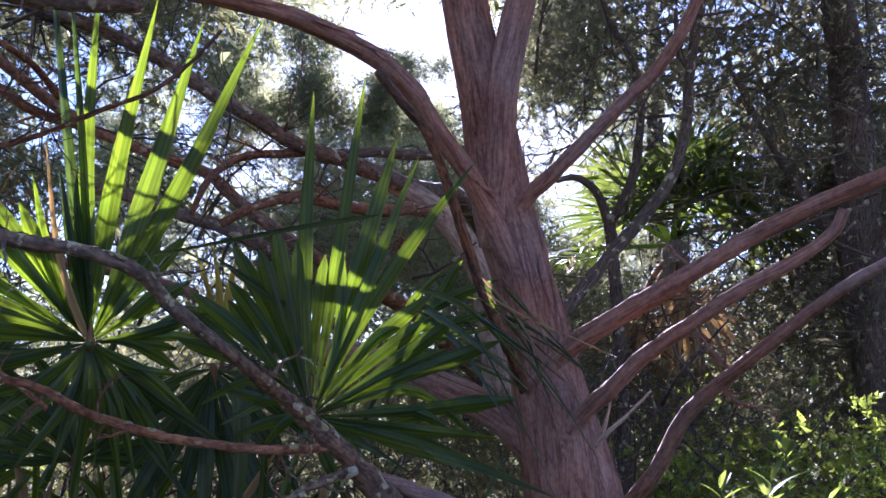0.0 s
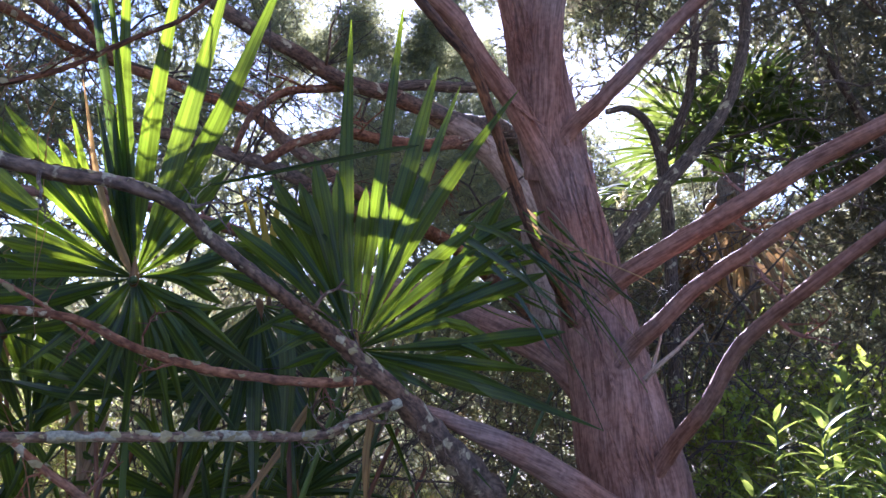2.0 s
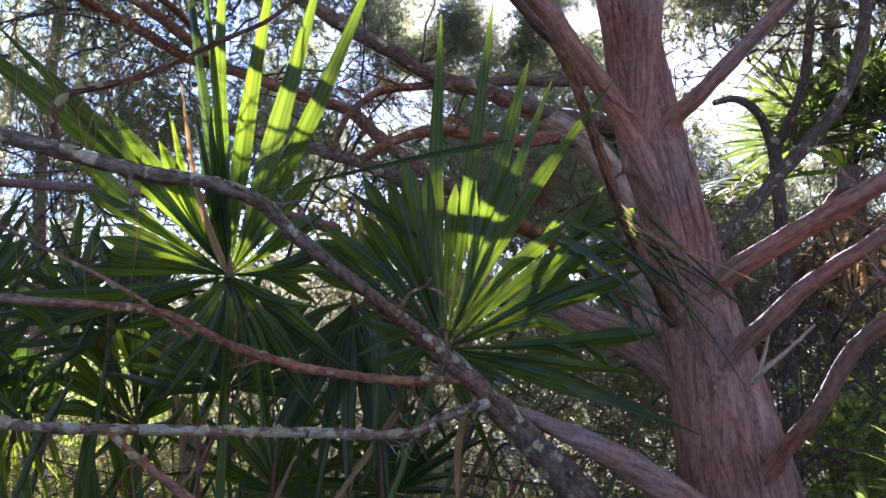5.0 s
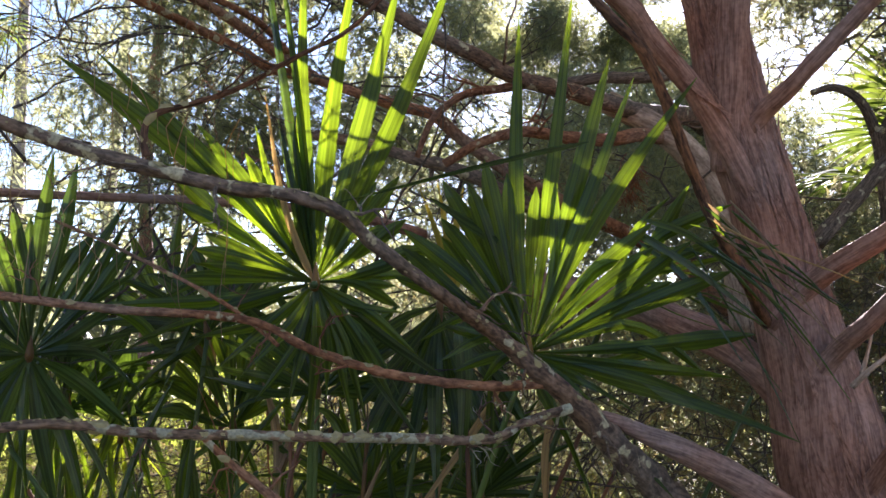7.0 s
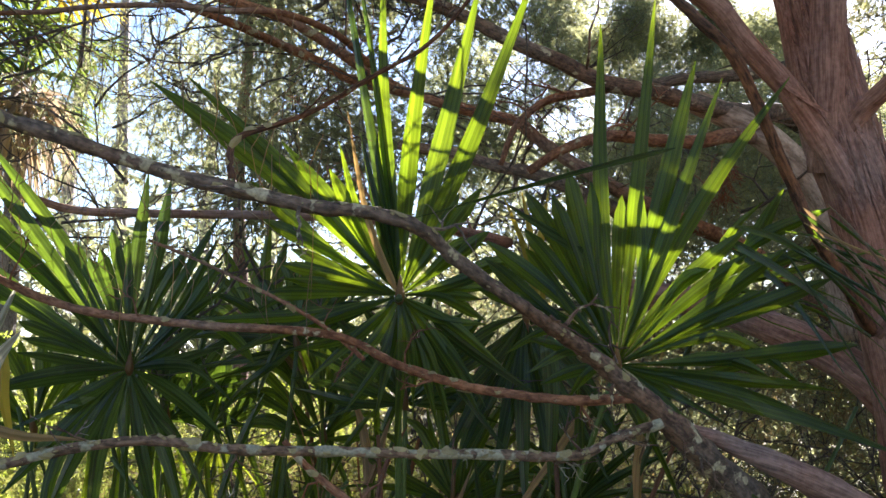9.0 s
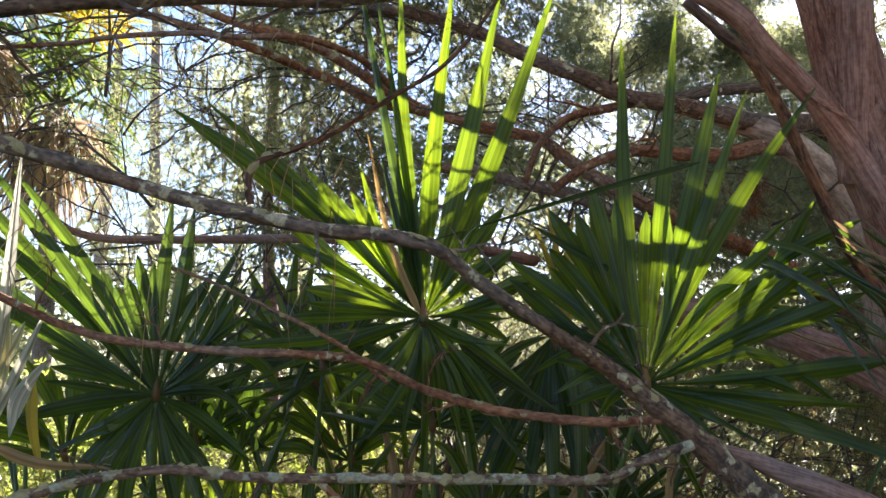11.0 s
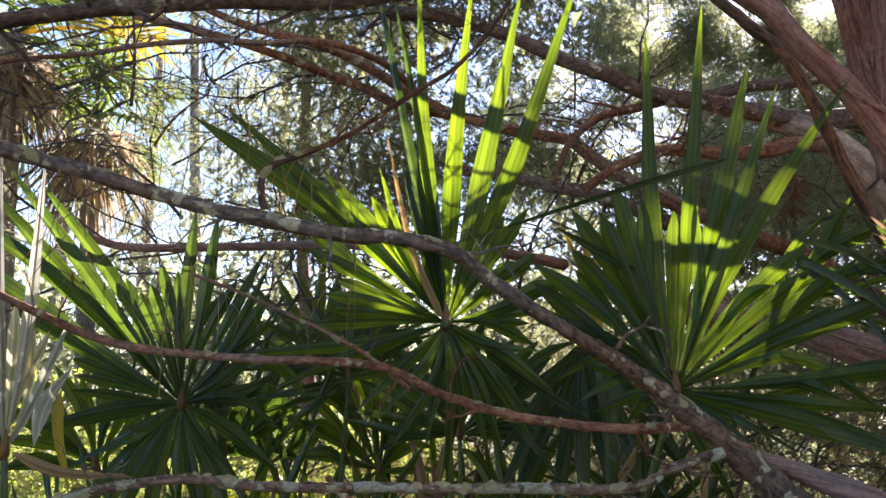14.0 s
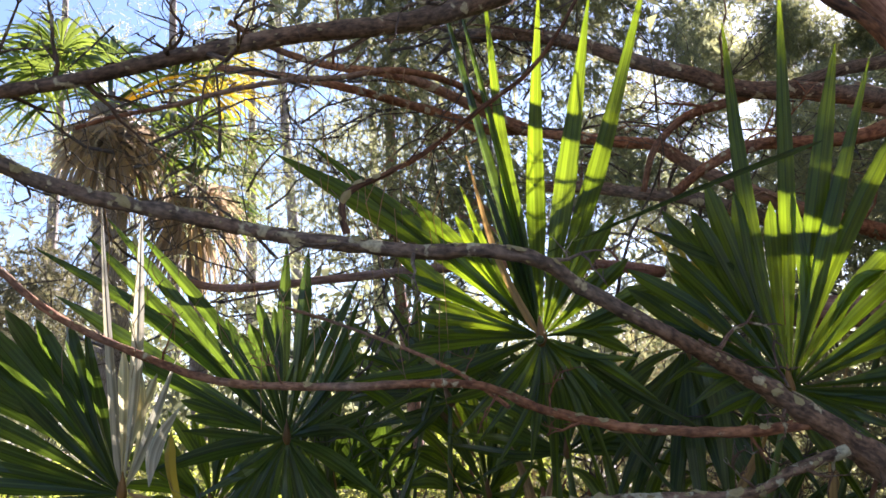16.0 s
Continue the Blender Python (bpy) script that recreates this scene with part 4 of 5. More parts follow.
# ---- palmetto fans ----
EYE = (0.0, 0.0, 1.5)
palmetto = thing("palmetto", -0.1, 2.4, 0, "palmetto with broad green fan leaves lit from behind", "palm", "palmettos under the cedars")
frond(palmetto, (-0.101, 2.039, 1.672), EYE, (0, 0, 1),
      [(-4.5, 0.92, 0.75), (4.3, 0.86, 1.05), (12.9, 0.88, 1.05), (21.6, 0.93, 1.05), (28.5, 0.3), (34.5, 0.34, 0.9), (43.4, 0.3, 0.9), (52, 0.27, 0.9), (60.5, 0.36), (70, 0.3, 0.8), (80.5, 0.36, 0.6), (88, 0.19, 0.7), (98.5, 0.21, 0.7),
       (110, 0.22, 0.7), (121, 0.3, 0.7), (132, 0.27, 0.7), (142, 0.33, 0.7), (152, 0.28, 0.7), (162, 0.34, 0.7), (171, 0.29, 0.7), (179.8, 0.33, 0.7), (-169.7, 0.28, 0.7), (-158, 0.31, 0.7), (-145, 0.27, 0.7), (-133, 0.3, 0.8), (-120.1, 0.3, 0.8), (-108, 0.43, 0.8), (-97, 0.51, 0.8),
       (-89, 0.33, 0.9), (-81.8, 0.29, 0.9), (-73.5, 0.3), (-66.5, 0.29, 1.1), (-60, 0.38, 1.3), (-54, 0.46, 1.5), (-47.7, 0.82, 1.2), (-43.5, 0.76, 0.8), (-37, 0.48, 0.9), (-30.5, 0.36, 0.8), (-24, 0.42, 0.8)],
      PALM, (-0.1, 2.4, 0.1), seed=1, half=0.025, slim=0.1, droop=0.05, taper=1.35)
frond(palmetto, (0.401, 1.959, 1.516), EYE, (0, 0, 1),
      [(-72, 0.22, 0.8), (-64, 0.28, 0.8), (-57.2, 0.37, 0.9), (-50.5, 0.4, 0.9), (-43.5, 0.43), (-36.5, 0.36), (-31, 0.4), (-25.3, 0.48, 1.1), (-19.5, 0.44), (-13.3, 0.49, 1.2), (-8.2, 0.45), (-2.7, 0.86, 0.75), (1.6, 0.41, 0.8), (6.6, 0.88, 0.65), (10.6, 0.42, 0.7), (14.7, 0.76, 0.95), (20.2, 0.73, 0.8), (28.4, 0.81, 0.95), (34.5, 0.38, 0.9),
       (40.7, 0.42, 0.8), (47.3, 0.39, 0.8), (54, 0.47, 0.8), (60.5, 0.38, 0.9), (66.5, 0.5, 0.9), (72.2, 0.42), (78, 0.33, 1.1), (83.8, 0.52, 1.1), (89, 0.31, 0.8), (94, 0.46), (104, 0.62, 1.1), (116, 0.27, 0.8), (133, 0.46, 0.8), (152, 0.34, 0.7), (-119, 0.14, 0.7), (-100, 0.18, 0.7), (-86, 0.21, 0.8)],
      PALM, (0.0, 2.4, 0.1), seed=2, half=0.024, slim=0.1, droop=0.06, taper=2.0)
frond(palmetto, (0.676, 2.12, 1.717), EYE, (0, 0, 1), [(24.5, 0.27, 0.7), (35.5, 0.31, 0.9), (50, 0.35, 1.1), (59, 0.25, 0.6), (67.1, 0.31), (76.7, 0.4, 0.7), (90.9, 0.33, 0.5), (97, 0.4, 0.35), (103, 0.36, 0.5), (112, 0.42, 0.3), (119, 0.3, 0.4)], PALM, (0.1, 2.5, 0.1), seed=19, half=0.02, droop=0.12, taper=2.0)
frond(palmetto, (-0.349, 2.6, 1.291), EYE, (0, 0, 1), [(-78, 0.3), (-64.7, 0.29), (-56, 0.33), (-49, 0.37), (-42, 0.44), (-35, 0.42), (-28, 0.4), (-21, 0.38), (-13, 0.36), (-5, 0.34), (4, 0.33), (13, 0.31), (22, 0.3), (31, 0.3), (42, 0.28), (56, 0.24), (80, 0.2), (151, 0.24), (-165, 0.22), (-130, 0.22)], PALM, (-0.2, 2.6, 0.1), seed=5, half=0.02, droop=0.08)
frond(palmetto, (0.243, 2.483, 1.655), (0.4, 0, 2.4), (0.1, 0, -1), fan_rows(-70, 70, 15, 0.45, 43), PALM_SHADED, (0.0, 2.5, 0.1), seed=7)
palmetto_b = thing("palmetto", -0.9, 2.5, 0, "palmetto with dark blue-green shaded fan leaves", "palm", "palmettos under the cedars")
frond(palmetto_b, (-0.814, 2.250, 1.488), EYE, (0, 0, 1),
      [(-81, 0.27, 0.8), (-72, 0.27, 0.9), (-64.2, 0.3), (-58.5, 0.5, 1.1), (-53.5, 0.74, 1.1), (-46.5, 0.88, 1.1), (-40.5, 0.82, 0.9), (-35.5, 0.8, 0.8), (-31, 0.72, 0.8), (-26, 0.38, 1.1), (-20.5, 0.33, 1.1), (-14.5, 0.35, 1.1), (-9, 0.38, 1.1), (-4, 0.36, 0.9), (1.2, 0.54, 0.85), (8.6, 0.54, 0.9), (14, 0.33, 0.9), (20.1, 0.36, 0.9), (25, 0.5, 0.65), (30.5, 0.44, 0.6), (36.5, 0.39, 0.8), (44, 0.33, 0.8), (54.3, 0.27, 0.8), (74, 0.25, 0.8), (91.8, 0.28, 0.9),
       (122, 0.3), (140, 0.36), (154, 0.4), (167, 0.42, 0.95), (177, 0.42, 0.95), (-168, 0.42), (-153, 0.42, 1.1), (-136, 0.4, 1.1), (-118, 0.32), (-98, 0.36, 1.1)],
      PALM_SHADED, (-0.9, 2.5, 0.1), seed=3, half=0.022, slim=0.1, droop=0.07, taper=2.2)
frond(palmetto_b, (-1.106, 1.950, 1.384), (-0.3, 0, 1.3), (0, 0, 1), [(-11.7, 0.43, 0.9), (-17.5, 0.44), (-23, 0.48, 1.1), (-29, 0.54, 1.1), (-35.5, 0.55, 1.1), (-42, 0.54, 1.1), (-49, 0.52, 1.1), (-56.5, 0.5, 1.1), (-64, 0.48, 1.1), (-72, 0.45), (-80, 0.42), (-88, 0.4)], PALM_SHADED, (-1.2, 2.3, 0.1), seed=4, half=0.025, fold=0.7, droop=0.05, taper=2.4)
frond(palmetto_b, (-1.100, 1.944, 1.388), (0.5, 0, 1.4), (0, 0, 1), [(-4.7, 0.72, 0.75), (0, 0.34, 0.8), (4, 0.7, 0.75), (9, 0.31, 0.8), (14, 0.29, 0.8), (22, 0.33, 0.7)], PALM_SILVER, (-1.2, 2.3, 0.1), seed=11, half=0.018, fold=0.9, droop=0.02, label="pale leaf with a silvery sheen put into its colour")
frond(palmetto_b, (-0.743, 2.8, 1.287), EYE, (0, 0, 1), [(-63.6, 0.18), (-50, 0.2), (-40, 0.21), (-28, 0.22), (-15.4, 0.24), (-2, 0.26), (11.6, 0.26), (22, 0.23), (33, 0.22), (46, 0.2), (60, 0.19)], PALM_SHADED, (-0.9, 2.7, 0.1), seed=8, half=0.034, droop=0.05, fold=0.3)
frond(palmetto_b, (-0.765, 3.0, 1.221), EYE, (0, 0, 1), [(-95, 0.2), (-108, 0.24), (-121, 0.28), (-132, 0.3), (-144, 0.34), (-155, 0.32), (-166, 0.34), (-177, 0.32), (172, 0.3), (160, 0.28), (146, 0.26), (132, 0.24)], PALM_LIT, (-0.9, 2.9, 0.1), seed=20, half=0.013, droop=0.05, label="yellow-green leaf with sunlight put into its colour")
frond(palmetto_b, (-1.266, 2.712, 1.295), EYE, (-0.3, 0, 1), fan_rows(-70, 50, 12, 0.36, 45), PALM, (-1.3, 2.7, 0.1), seed=9)
frond(palmetto_b, (-0.603, 2.937, 1.593), (-0.5, 0, 3), (0, 0, 1), fan_rows(-80, 80, 16, 0.5, 46), PALM, (-0.8, 2.9, 0.1), seed=10)

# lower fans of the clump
frond(palmetto, (-0.1, 2.45, 1.40), EYE, (0, 0, 1), fan_rows(-95, 95, 17, 0.36, 61), PALM_SHADED, (-0.1, 2.6, 0.05), seed=21, half=0.024)
frond(palmetto_b, (-0.42, 2.5, 1.56), (-0.3, 0, 2.2), (-0.3, 0, 1), fan_rows(-105, 70, 15, 0.4, 62), PALM_SHADED, (-0.55, 2.7, 0.05), seed=22, half=0.022, droop=0.35)
frond(palmetto_b, (-0.85, 2.7, 1.33), EYE, (0, 0, 1), fan_rows(-85, 85, 14, 0.34, 63), PALM_SHADED, (-0.9, 2.8, 0.05), seed=23, half=0.024)
frond(palmetto, (0.395, 2.640, 1.092), (0.6, 0, 1.6), (0.1, 0, 1), fan_rows(-100, 100, 14, 0.4, 48), PALM_SHADED, (0.1, 2.7, 0.05), seed=13, half=0.018)
frond(palmetto, (0.05, 2.465, 1.12), EYE, (0.1, 0, 1), fan_rows(-110, 110, 15, 0.42, 47), PALM, (-0.05, 2.6, 0.05), seed=12, half=0.017)
# a dry broken segment, and yellowing ones
frond(palmetto, (-0.102, 2.019, 1.668), EYE, (0, 0, 1), [(-18.5, 0.46, 0.35)], PALM_DRY, (-0.105, 2.041, 1.664), seed=16, droop=0.0, label="dry broken leaf segment")
frond(palmetto, (-0.101, 2.019, 1.668), EYE, (0, 0, 1), [(-15, 0.4, 0.7), (-11, 0.93, 0.55), (-8.2, 0.9, 0.5)], PALM_SHADED, (-0.105, 2.041, 1.664), seed=18, droop=0.0, fold=1.2, label="dull shaded leaf segments")
PALM_YELLOW = leaf("yellowing_leaf", (0.25, 0.2, 0.04), (0.6, 0.45, 0.04), 0.5, 0.5)
frond(palmetto, (0.319, 2.818, 1.679), EYE, (0, 0, 1), [(-14, 0.44), (-6, 0.5), (3, 0.5), (12, 0.4)], PALM_YELLOW, (0.1, 2.8, 0.05), seed=17, half=0.013, label="yellowing brown-tipped leaf")


def strip(home, a, b, half, material, sag, seed, face=(0.0, -1.0, 0.2)):
    """A single loose leaf segment from a to b."""
    a, b = Vector(a) - home.location, Vector(b) - home.location
    way = (b - a).normalized()
    n = Vector(face)
    n = (n - way * n.dot(way)).normalized()
    v, f, uv = segment_mesh(way, way.cross(n).normalized(), n, (b - a).length, half, (0.3, 0.3), sag, 0.5, 0.0, seed)
    part("hanging_leaf", mesh_of("hanging_leaf", [tuple(a + q) for q in v], f, material, uv, False), home)


strip(palmetto, (0.506, 1.819, 1.987), (-0.069, 1.869, 1.833), 0.006, PALM_SHADED, 0.0, 71)
strip(palmetto, (0.259, 2.180, 1.637), (0.279, 2.160, 1.192), 0.022, PALM_SHADED, 0.0, 72)
strip(palmetto, (0.395, 1.996, 1.748), (0.151, 1.954, 1.898), 0.016, PALM_SHADED, 0.15, 73)
strip(palmetto, (0.639, 1.923, 1.807), (0.895, 1.784, 1.622), 0.010, PALM_SHADED, 0.2, 74)
strip(palmetto, (0.661, 1.951, 1.786), (0.855, 1.807, 1.552), 0.008, PALM_SHADED, 0.2, 75)
strip(palmetto, (0.672, 1.940, 1.837), (0.968, 1.855, 1.677), 0.009, PALM, 0.3, 76)
strip(palmetto, (-0.245, 2.283, 1.636), (-0.562, 2.126, 1.565), 0.016, PALM_SHADED, 0.3, 77)
strip(palmetto, (-0.196, 2.375, 1.784), (-0.537, 2.229, 1.687), 0.018, PALM_SHADED, 0.35, 78)
strip(palmetto, (-0.032, 2.196, 1.633), (0.245, 2.085, 1.440), 0.016, PALM_SHADED, 0.1, 79)
strip(palmetto, (-0.061, 2.195, 1.633), (0.164, 2.085, 1.306), 0.014, PALM_SHADED, 0.1, 80)

strip(palmetto_b, (-1.047, 2.073, 1.524), (-1.021, 2.074, 1.278), 0.014, PALM_YELLOW, 0.0, 81)
strip(palmetto_b, (-1.026, 1.850, 1.392), (-0.803, 1.963, 1.332), 0.012, PALM_DRY, 0.12, 82)
strip(palmetto_b, (-1.015, 1.916, 1.399), (-0.965, 1.945, 1.587), 0.02, PALM_SILVER, 0.1, 83)
strip(palmetto_b, (-0.508, 2.338, 1.507), (-0.665, 2.235, 1.654), 0.016, PALM, 0.1, 85)
# fine fibres that hang in front of the trunk
for i in range(16):
    a = Vector((0.725, 1.826, 1.805)) + Vector((rng.uniform(0, 0.12), rng.uniform(-0.03, 0.03), rng.uniform(-0.08, 0.06)))
    b = a + Vector((rng.uniform(0.12, 0.34), rng.normal(0, 0.04), -rng.uniform(0.1, 0.38)))
    strip(palmetto, a, b, rng.uniform(0.0015, 0.0045), (PALM_SHADED, PALM_DRY, PALM)[i % 3], rng.uniform(0.0, 0.25), 920 + i)

# stems and dry leaves low in the clump
for i in range(64):
    home = palmetto if i % 2 else palmetto_b
    x0 = rng.uniform(-0.5, 0.55) if i % 2 else rng.uniform(-1.3, -0.4)
    foot = np.array((x0, rng.uniform(2.2, 2.9), 0.05)) - np.array(home.location)
    tip = foot + (rng.normal(0, 0.42), rng.normal(0, 0.15), rng.uniform(0.8, 1.35))
    t = Tubes()
    t.add([(*foot, 0.011), (*(foot * 0.5 + tip * 0.5 + (rng.normal(0, 0.04), 0, 0)), 0.009), (*tip, 0.006)], 6, 4, 0.03)
    part("stem", t.mesh("stem", PETIOLE if i % 5 < 2 else (REED, HUSK, REED)[i % 3] if i % 2 else PETIOLE), home)
for i in range(96):
    home = palmetto if i % 2 else palmetto_b
    x0 = rng.uniform(-0.5, 0.6) if i % 2 else rng.uniform(-1.3, -0.4)
    p = Vector((x0, rng.uniform(2.1, 2.9), rng.uniform(0.9, 1.5))) - home.location
    way = Vector((rng.normal(0, 0.35), rng.normal(0, 0.2), -1 if i % 4 in (0, 3) else rng.choice((-1, 1)))).normalized()
    n = Vector((rng.normal(0, 0.5), -1, rng.normal(0, 0.3))).normalized()
    across = way.cross(n).normalized()
    v, f, uv = segment_mesh(way, across, n, rng.uniform(0.3, 0.6), rng.uniform(0.008, 0.018) * (0.35 if i % 10 == 7 else 1.0), (0.1, 0.1), rng.uniform(0, 0.3), 0.6, rng.normal(0, 0.1), 900 + i, rng.normal(0, 0.6))
    part("hanging_leaf", mesh_of("hanging_leaf", [tuple(p + q) for q in v], f, ((PALM, PALM_SHADED, REED, PALM_DRY, PALM)[i % 5] if i % 2 else (PALM, PALM_SHADED)[i % 4 // 2]), uv, False), home)


# ---- cabbage palms ----
def palm_frond(parent, top, heading, rise, stalk, blade, droop, material, seed, name="frond", count=26):
    """One fan frond of a tall palm: stalk and drooping narrow segments, as one mesh."""
    g = np.random.default_rng(seed)
    out = Vector((math.sin(heading) * math.cos(rise), math.cos(heading) * math.cos(rise), math.sin(rise)))
    hub = out * stalk + Vector((0, 0, -droop * stalk * 0.3))
    t = Tubes()
    t.add([(0, 0, 0, 0.02), (*(out * stalk * 0.55), 0.014), (*hub, 0.009)], 5, 3, 0)
    side = out.cross(Vector((0, 0, 1))).normalized()
    up = side.cross(out).normalized()
    for i in range(count):
        a = radians(-115 + 230 * i / (count - 1) + g.normal(0, 2))
        way = (out * math.cos(a) + side * math.sin(a) + up * 0.12).normalized()
        across = way.cross(up).normalized()
        v, f, uv = segment_mesh(way, across, up, blade * g.uniform(0.85, 1.1), 0.019, (0.08, 0.08), droop * g.uniform(0.7, 1.4), 0.5, 0.0, seed * 50 + i)
        k = len(t.v)
        t.v += [tuple(hub + q) for q in v]
        t.uv += uv
        t.f += [tuple(k + j for j in face) for face in f]
    me = t.mesh(name, material)
    ob = part(name, me, parent)
    ob.location = Vector(top) - parent.location
    return ob


def cabbage_palm(x, y, top, r, fronds, dead, seed, label, yellow=5, size=1.0):
    palm = thing("cabbage_palm", x, y, 0, label, "palm")
    g = np.random.default_rng(seed)
    limb("trunk", [(x, y, -0.1, r * 1.15), (x + 0.03, y, top * 0.4, r), (x, y, top * 0.8, r * 1.05), (x, y, top, r * 1.3), (x, y, top + 0.08, r * 0.6)], BARK_PINE, palm, "rough trunk with old leaf bases", 16, 0.1, 8)
    for i in range(fronds):
        material = PALM_YELLOW if yellow and i % yellow == 0 else PALM_FAR
        palm_frond(palm, (x, y, top + 0.1), g.uniform(0, 6.28), radians(g.uniform(-15, 70)), size * g.uniform(0.7, 1.0), size * g.uniform(0.65, 0.85), 0.7, material, seed + i)
    for i in range(dead):
        palm_frond(palm, (x, y, top), g.uniform(0, 6.28), radians(g.uniform(-75, -40)), size * g.uniform(0.5, 0.9), size * g.uniform(0.5, 0.7), 0.8, PALM_DEAD, seed + 60 + i, "dead_frond", 18)
    return palm


px, py, pz = -3.741, 5.9, 4.129
tall_palm = cabbage_palm(px, py, pz, 0.13, 11, 0, 300, "tall cabbage palm with a skirt of dead brown fronds", 0, 0.85)
for i, (heading, rise, stalk) in enumerate(((80, 22, 0.85), (95, 2, 0.95), (110, 10, 0.8), (60, -8, 0.7))):
    palm_frond(tall_palm, (px, py, pz + 0.1), radians(heading), radians(rise), stalk, 0.55, 0.45, PALM_YELLOW if i < 2 else PALM_FAR, 330 + i)
for i in range(16):
    palm_frond(tall_palm, (px, py, pz + 0.2), radians(22.5 * i + rng.normal(0, 8)), radians(rng.uniform(-82, -58)), rng.uniform(0.25, 0.42), rng.uniform(0.35, 0.55), 0.9, PALM_DEAD, 360 + i, "dead_frond", 14)
px, py, pz = -3.386, 6.6, 3.68
short_palm = cabbage_palm(px, py, pz, 0.07, 9, 0, 400, "cabbage palm hung with dead fan leaves", 0, 0.6)
for i in range(12):
    palm_frond(short_palm, (px, py, pz + 0.18), radians(30 * i + rng.normal(0, 8)), radians(rng.uniform(-82, -55)), rng.uniform(0.2, 0.4), rng.uniform(0.4, 0.6), 0.9, PALM_DEAD, 430 + i, "dead_frond", 14)
px, py, pz = 3.210, 4.100, 2.589
small_palm = cabbage_palm(px, py, pz, 0.06, 4, 0, 500, "small cabbage palm with yellow-green fronds among the cedars", 0, 0.6)
for i, (heading, rise, stalk) in enumerate(((250, 12, 0.5), (262, 45, 0.45), (215, 30, 0.4), (110, 55, 0.6), (80, 70, 0.7), (285, -5, 0.5))):
    palm_frond(small_palm, (px, py, pz + 0.05), radians(heading), radians(rise), stalk, 0.5, 0.3, PALM_FAR, 520 + i)
for i in range(9):
    palm_frond(small_palm, (px, py, pz), radians(200 + 20 * i), radians(rng.uniform(-75, -35)), rng.uniform(0.3, 0.5), rng.uniform(0.35, 0.5), 0.8, PALM_DRY, 540 + i, "dead_frond", 14)


# ---- pines ----
def pine(a, d, r, seed):
    x, y = d * math.sin(radians(a)), d * math.cos(radians(a))
    tree = thing("pine_tree", x, y, 0, "tall thin grey pine trunk with sparse high needles", "tree", "thin pines beyond the clearing")
    g = np.random.default_rng(seed)
    lean = g.normal(0, 0.4)
    limb("trunk", [(x, y, -0.1, r), (x + lean * 0.4, y, 4.0, r * 0.85), (x + lean, y, 9.0, r * 0.6), (x + lean * 1.3, y, 14.0, r * 0.25)], BARK_PINE, tree, "", 10, 0.06, 5)
    c = [(x + lean + g.normal(0, 1.1), y + g.normal(0, 1.1), g.uniform(3.5, 12)) for _ in range(26)]
    foliage("foliage", CEDAR, tree, c, [0.6] * len(c), 50, 0.22, seed, width=0.05)


for i, (a, d, r) in enumerate(((-29, 17, 0.15), (-24.5, 21, 0.17), (-20.5, 16, 0.13), (-16, 22, 0.17), (-11.5, 19, 0.14), (-37, 20, 0.16))):
    pine(a, d, r, 700 + i)

# ---- pale strands caught on the limbs ----
t, g = Tubes(), np.random.default_rng(77)
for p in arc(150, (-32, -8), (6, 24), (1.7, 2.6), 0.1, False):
    p = np.array(p) - np.array(cedar_b.location)
    w = g.normal(0, 0.03, 2)
    drop = g.uniform(0.06, 0.22)
    t.add([(*p, 0.0012), (*(p + (w[0], w[1], -drop * 0.5)), 0.001), (*(p + (w[0] * 0.5, w[1], -drop)), 0.0007)], 3, 2, 0)
tagged(part("strand_tangle", t.mesh("strand_tangle", PALM_DRY), cedar_b), kind="stuff")


# ---- lance-leaved shrub ----
def lance_mesh():
    v, f = [], []
    for i, (s, w) in enumerate(((0, 0.001), (0.15, 0.006), (0.4, 0.0095), (0.7, 0.007), (1, 0.0004))):
        c = Vector((0, 0.085 * s, -0.02 * s * s))
        v += [tuple(c + Vector((-w, 0, w * 0.3))), tuple(c), tuple(c + Vector((w, 0, w * 0.3)))]
        if i:
            a = 3 * (i - 1)
            f += [(a, a + 1, a + 4, a + 3), (a + 1, a + 2, a + 5, a + 4)]
    return mesh_of("leaf", v, f, SHRUB)


LANCE = lance_mesh()


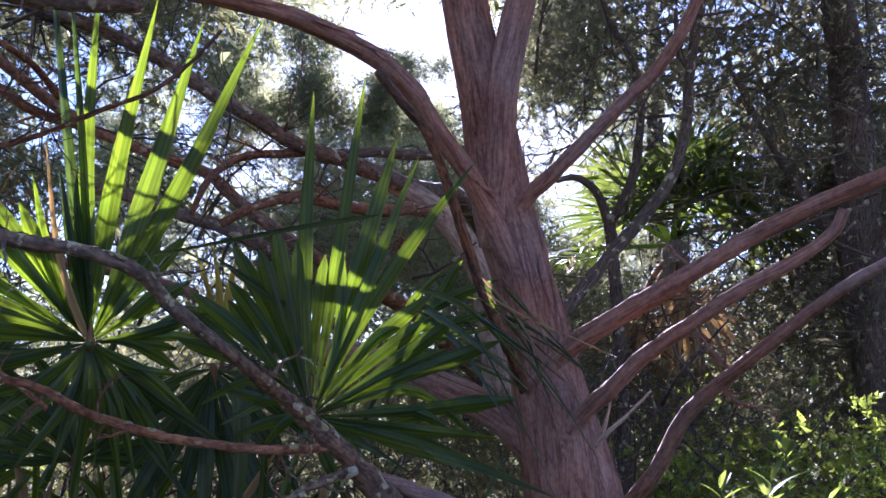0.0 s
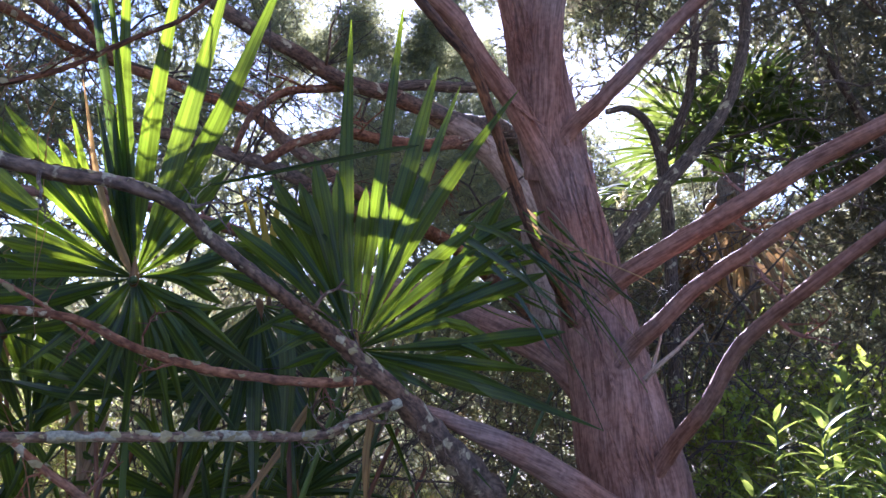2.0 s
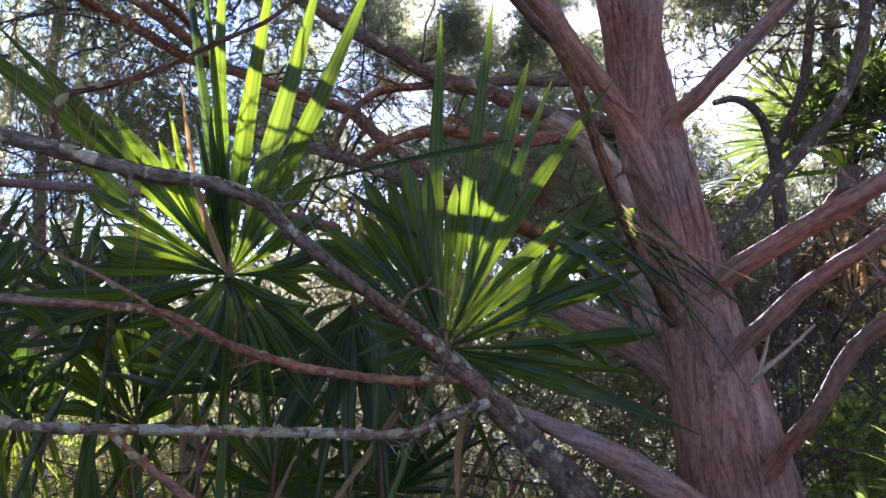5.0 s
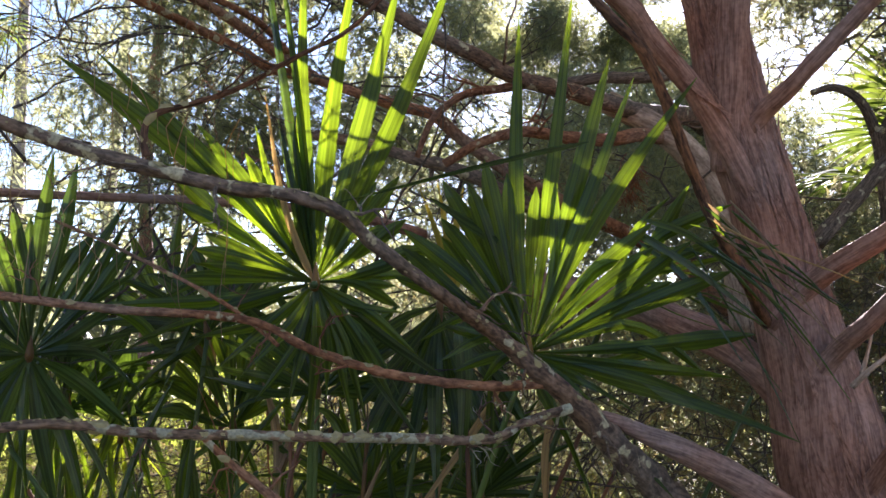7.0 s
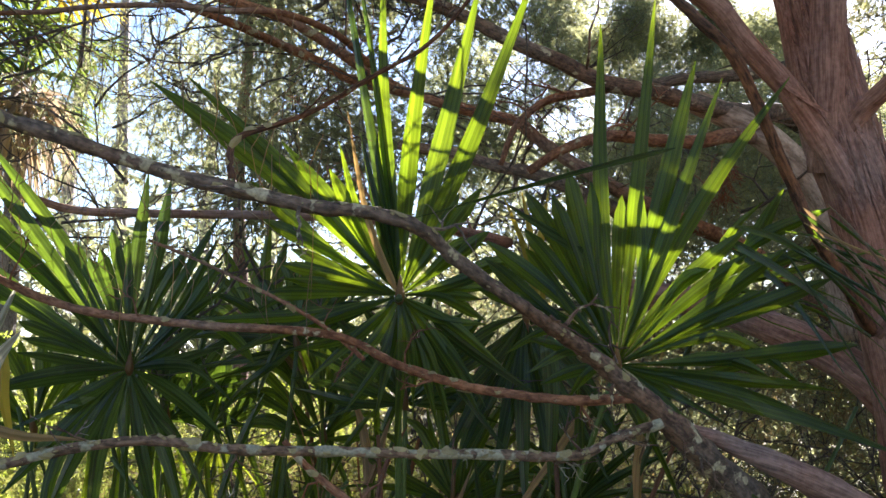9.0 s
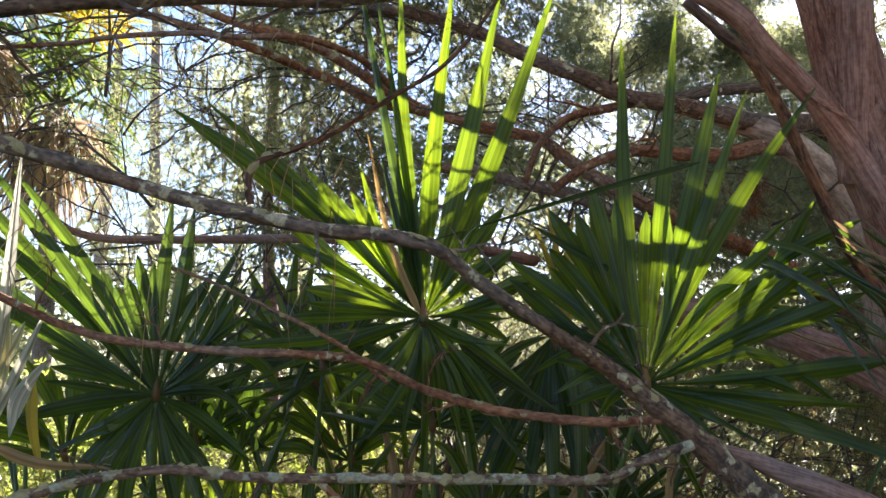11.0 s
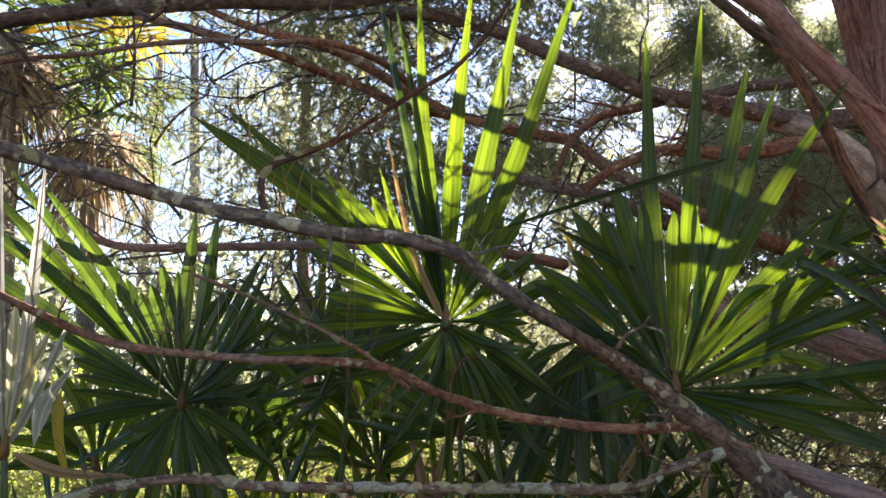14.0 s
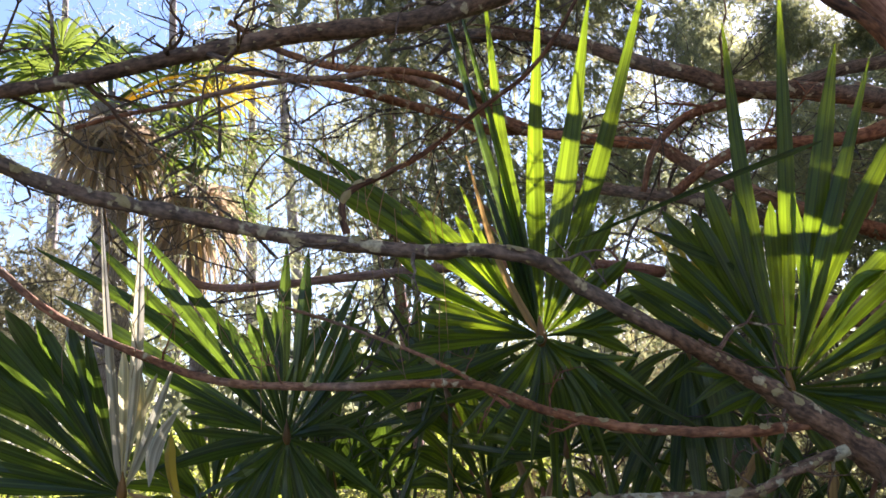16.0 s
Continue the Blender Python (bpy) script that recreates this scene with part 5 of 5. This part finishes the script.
def lance_shrub(x, y, z, stems, seed):
    shrub = thing("lance_leaved_shrub", x, y, 0, "young shrub with narrow glossy green leaves", "shrub")
    g = np.random.default_rng(seed)
    for i in range(stems):
        tip = Vector((g.normal(0, 0.13), g.normal(0, 0.1), z + g.uniform(-0.22, 0.06)))
        t = Tubes()
        t.add([(tip.x * 0.3, tip.y * 0.3, 0, 0.005), (tip.x * 0.7, tip.y * 0.7, tip.z * 0.6, 0.004), (*tip, 0.002)], 5, 4, 0)
        stem = part("stem", t.mesh("stem", PETIOLE), shrub)
        for k in range(26):
            ob = part("leaf", LANCE, stem)
            down = 0.012 * k
            a = k * 2.4 + i
            ob.matrix_basis = pose(tip.x, tip.y, tip.z - down, math.degrees(0.9 - 0.05 * k), 0, math.degrees(a)) @ Matrix.Scale(g.uniform(0.8, 1.2), 4)


lx, ly, lz = 1.550, 1.636, 1.365
lance_shrub(lx, ly, lz + 0.05, 12, 81)
lx, ly, lz = 1.878, 1.794, 1.300
lance_shrub(lx, ly, lz, 6, 82)

# ---- far woods, and unseen trees added behind the camera ----
woods = thing("far_woods", 0, 20, 0, "distant sunlit pines and cedars", "woods")
tagged(woods, kind="stuff")
crown(woods, CEDAR, 380, (-50, 62), (-5, 6), (8, 22), 1.1, 70, 0.3, 12, False, "crowns", 0.2, 0.3, 5)
crown(woods, CEDAR, 60, (8, 62), (5, 22), (9, 18), 1.1, 110, 0.24, 61, True, "crowns", 0.16, 0.3, 5)
crown(woods, CEDAR, 120, (0, 24), (12, 22), (14, 18), 0.5, 75, 0.2, 81, True, "crowns", 0.16, 0.3, 6)
crown(woods, CEDAR, 60, (27, 62), (-2, 9), (9, 13), 0.8, 110, 0.22, 79, False, "crowns", 0.2, 0.3, 4)
crown(woods, CEDAR, 50, (8, 36), (10, 30), (12, 16), 0.6, 100, 0.18, 75, True, "crowns", 0.16, 0.3, 8)
crown(woods, CEDAR, 60, (-52, -6), (6, 24), (14, 24), 1.0, 90, 0.28, 76, True, "crowns", 0.1, 0.3, 6)
# unseen ring behind the camera, added to cut the ambient light
crown(woods, CEDAR_DARK, 110, (75, 300), (-8, 22), (6, 11), 1.0, 60, 0.4, 63, False, "crowns", 0.25, 0.3, 3)
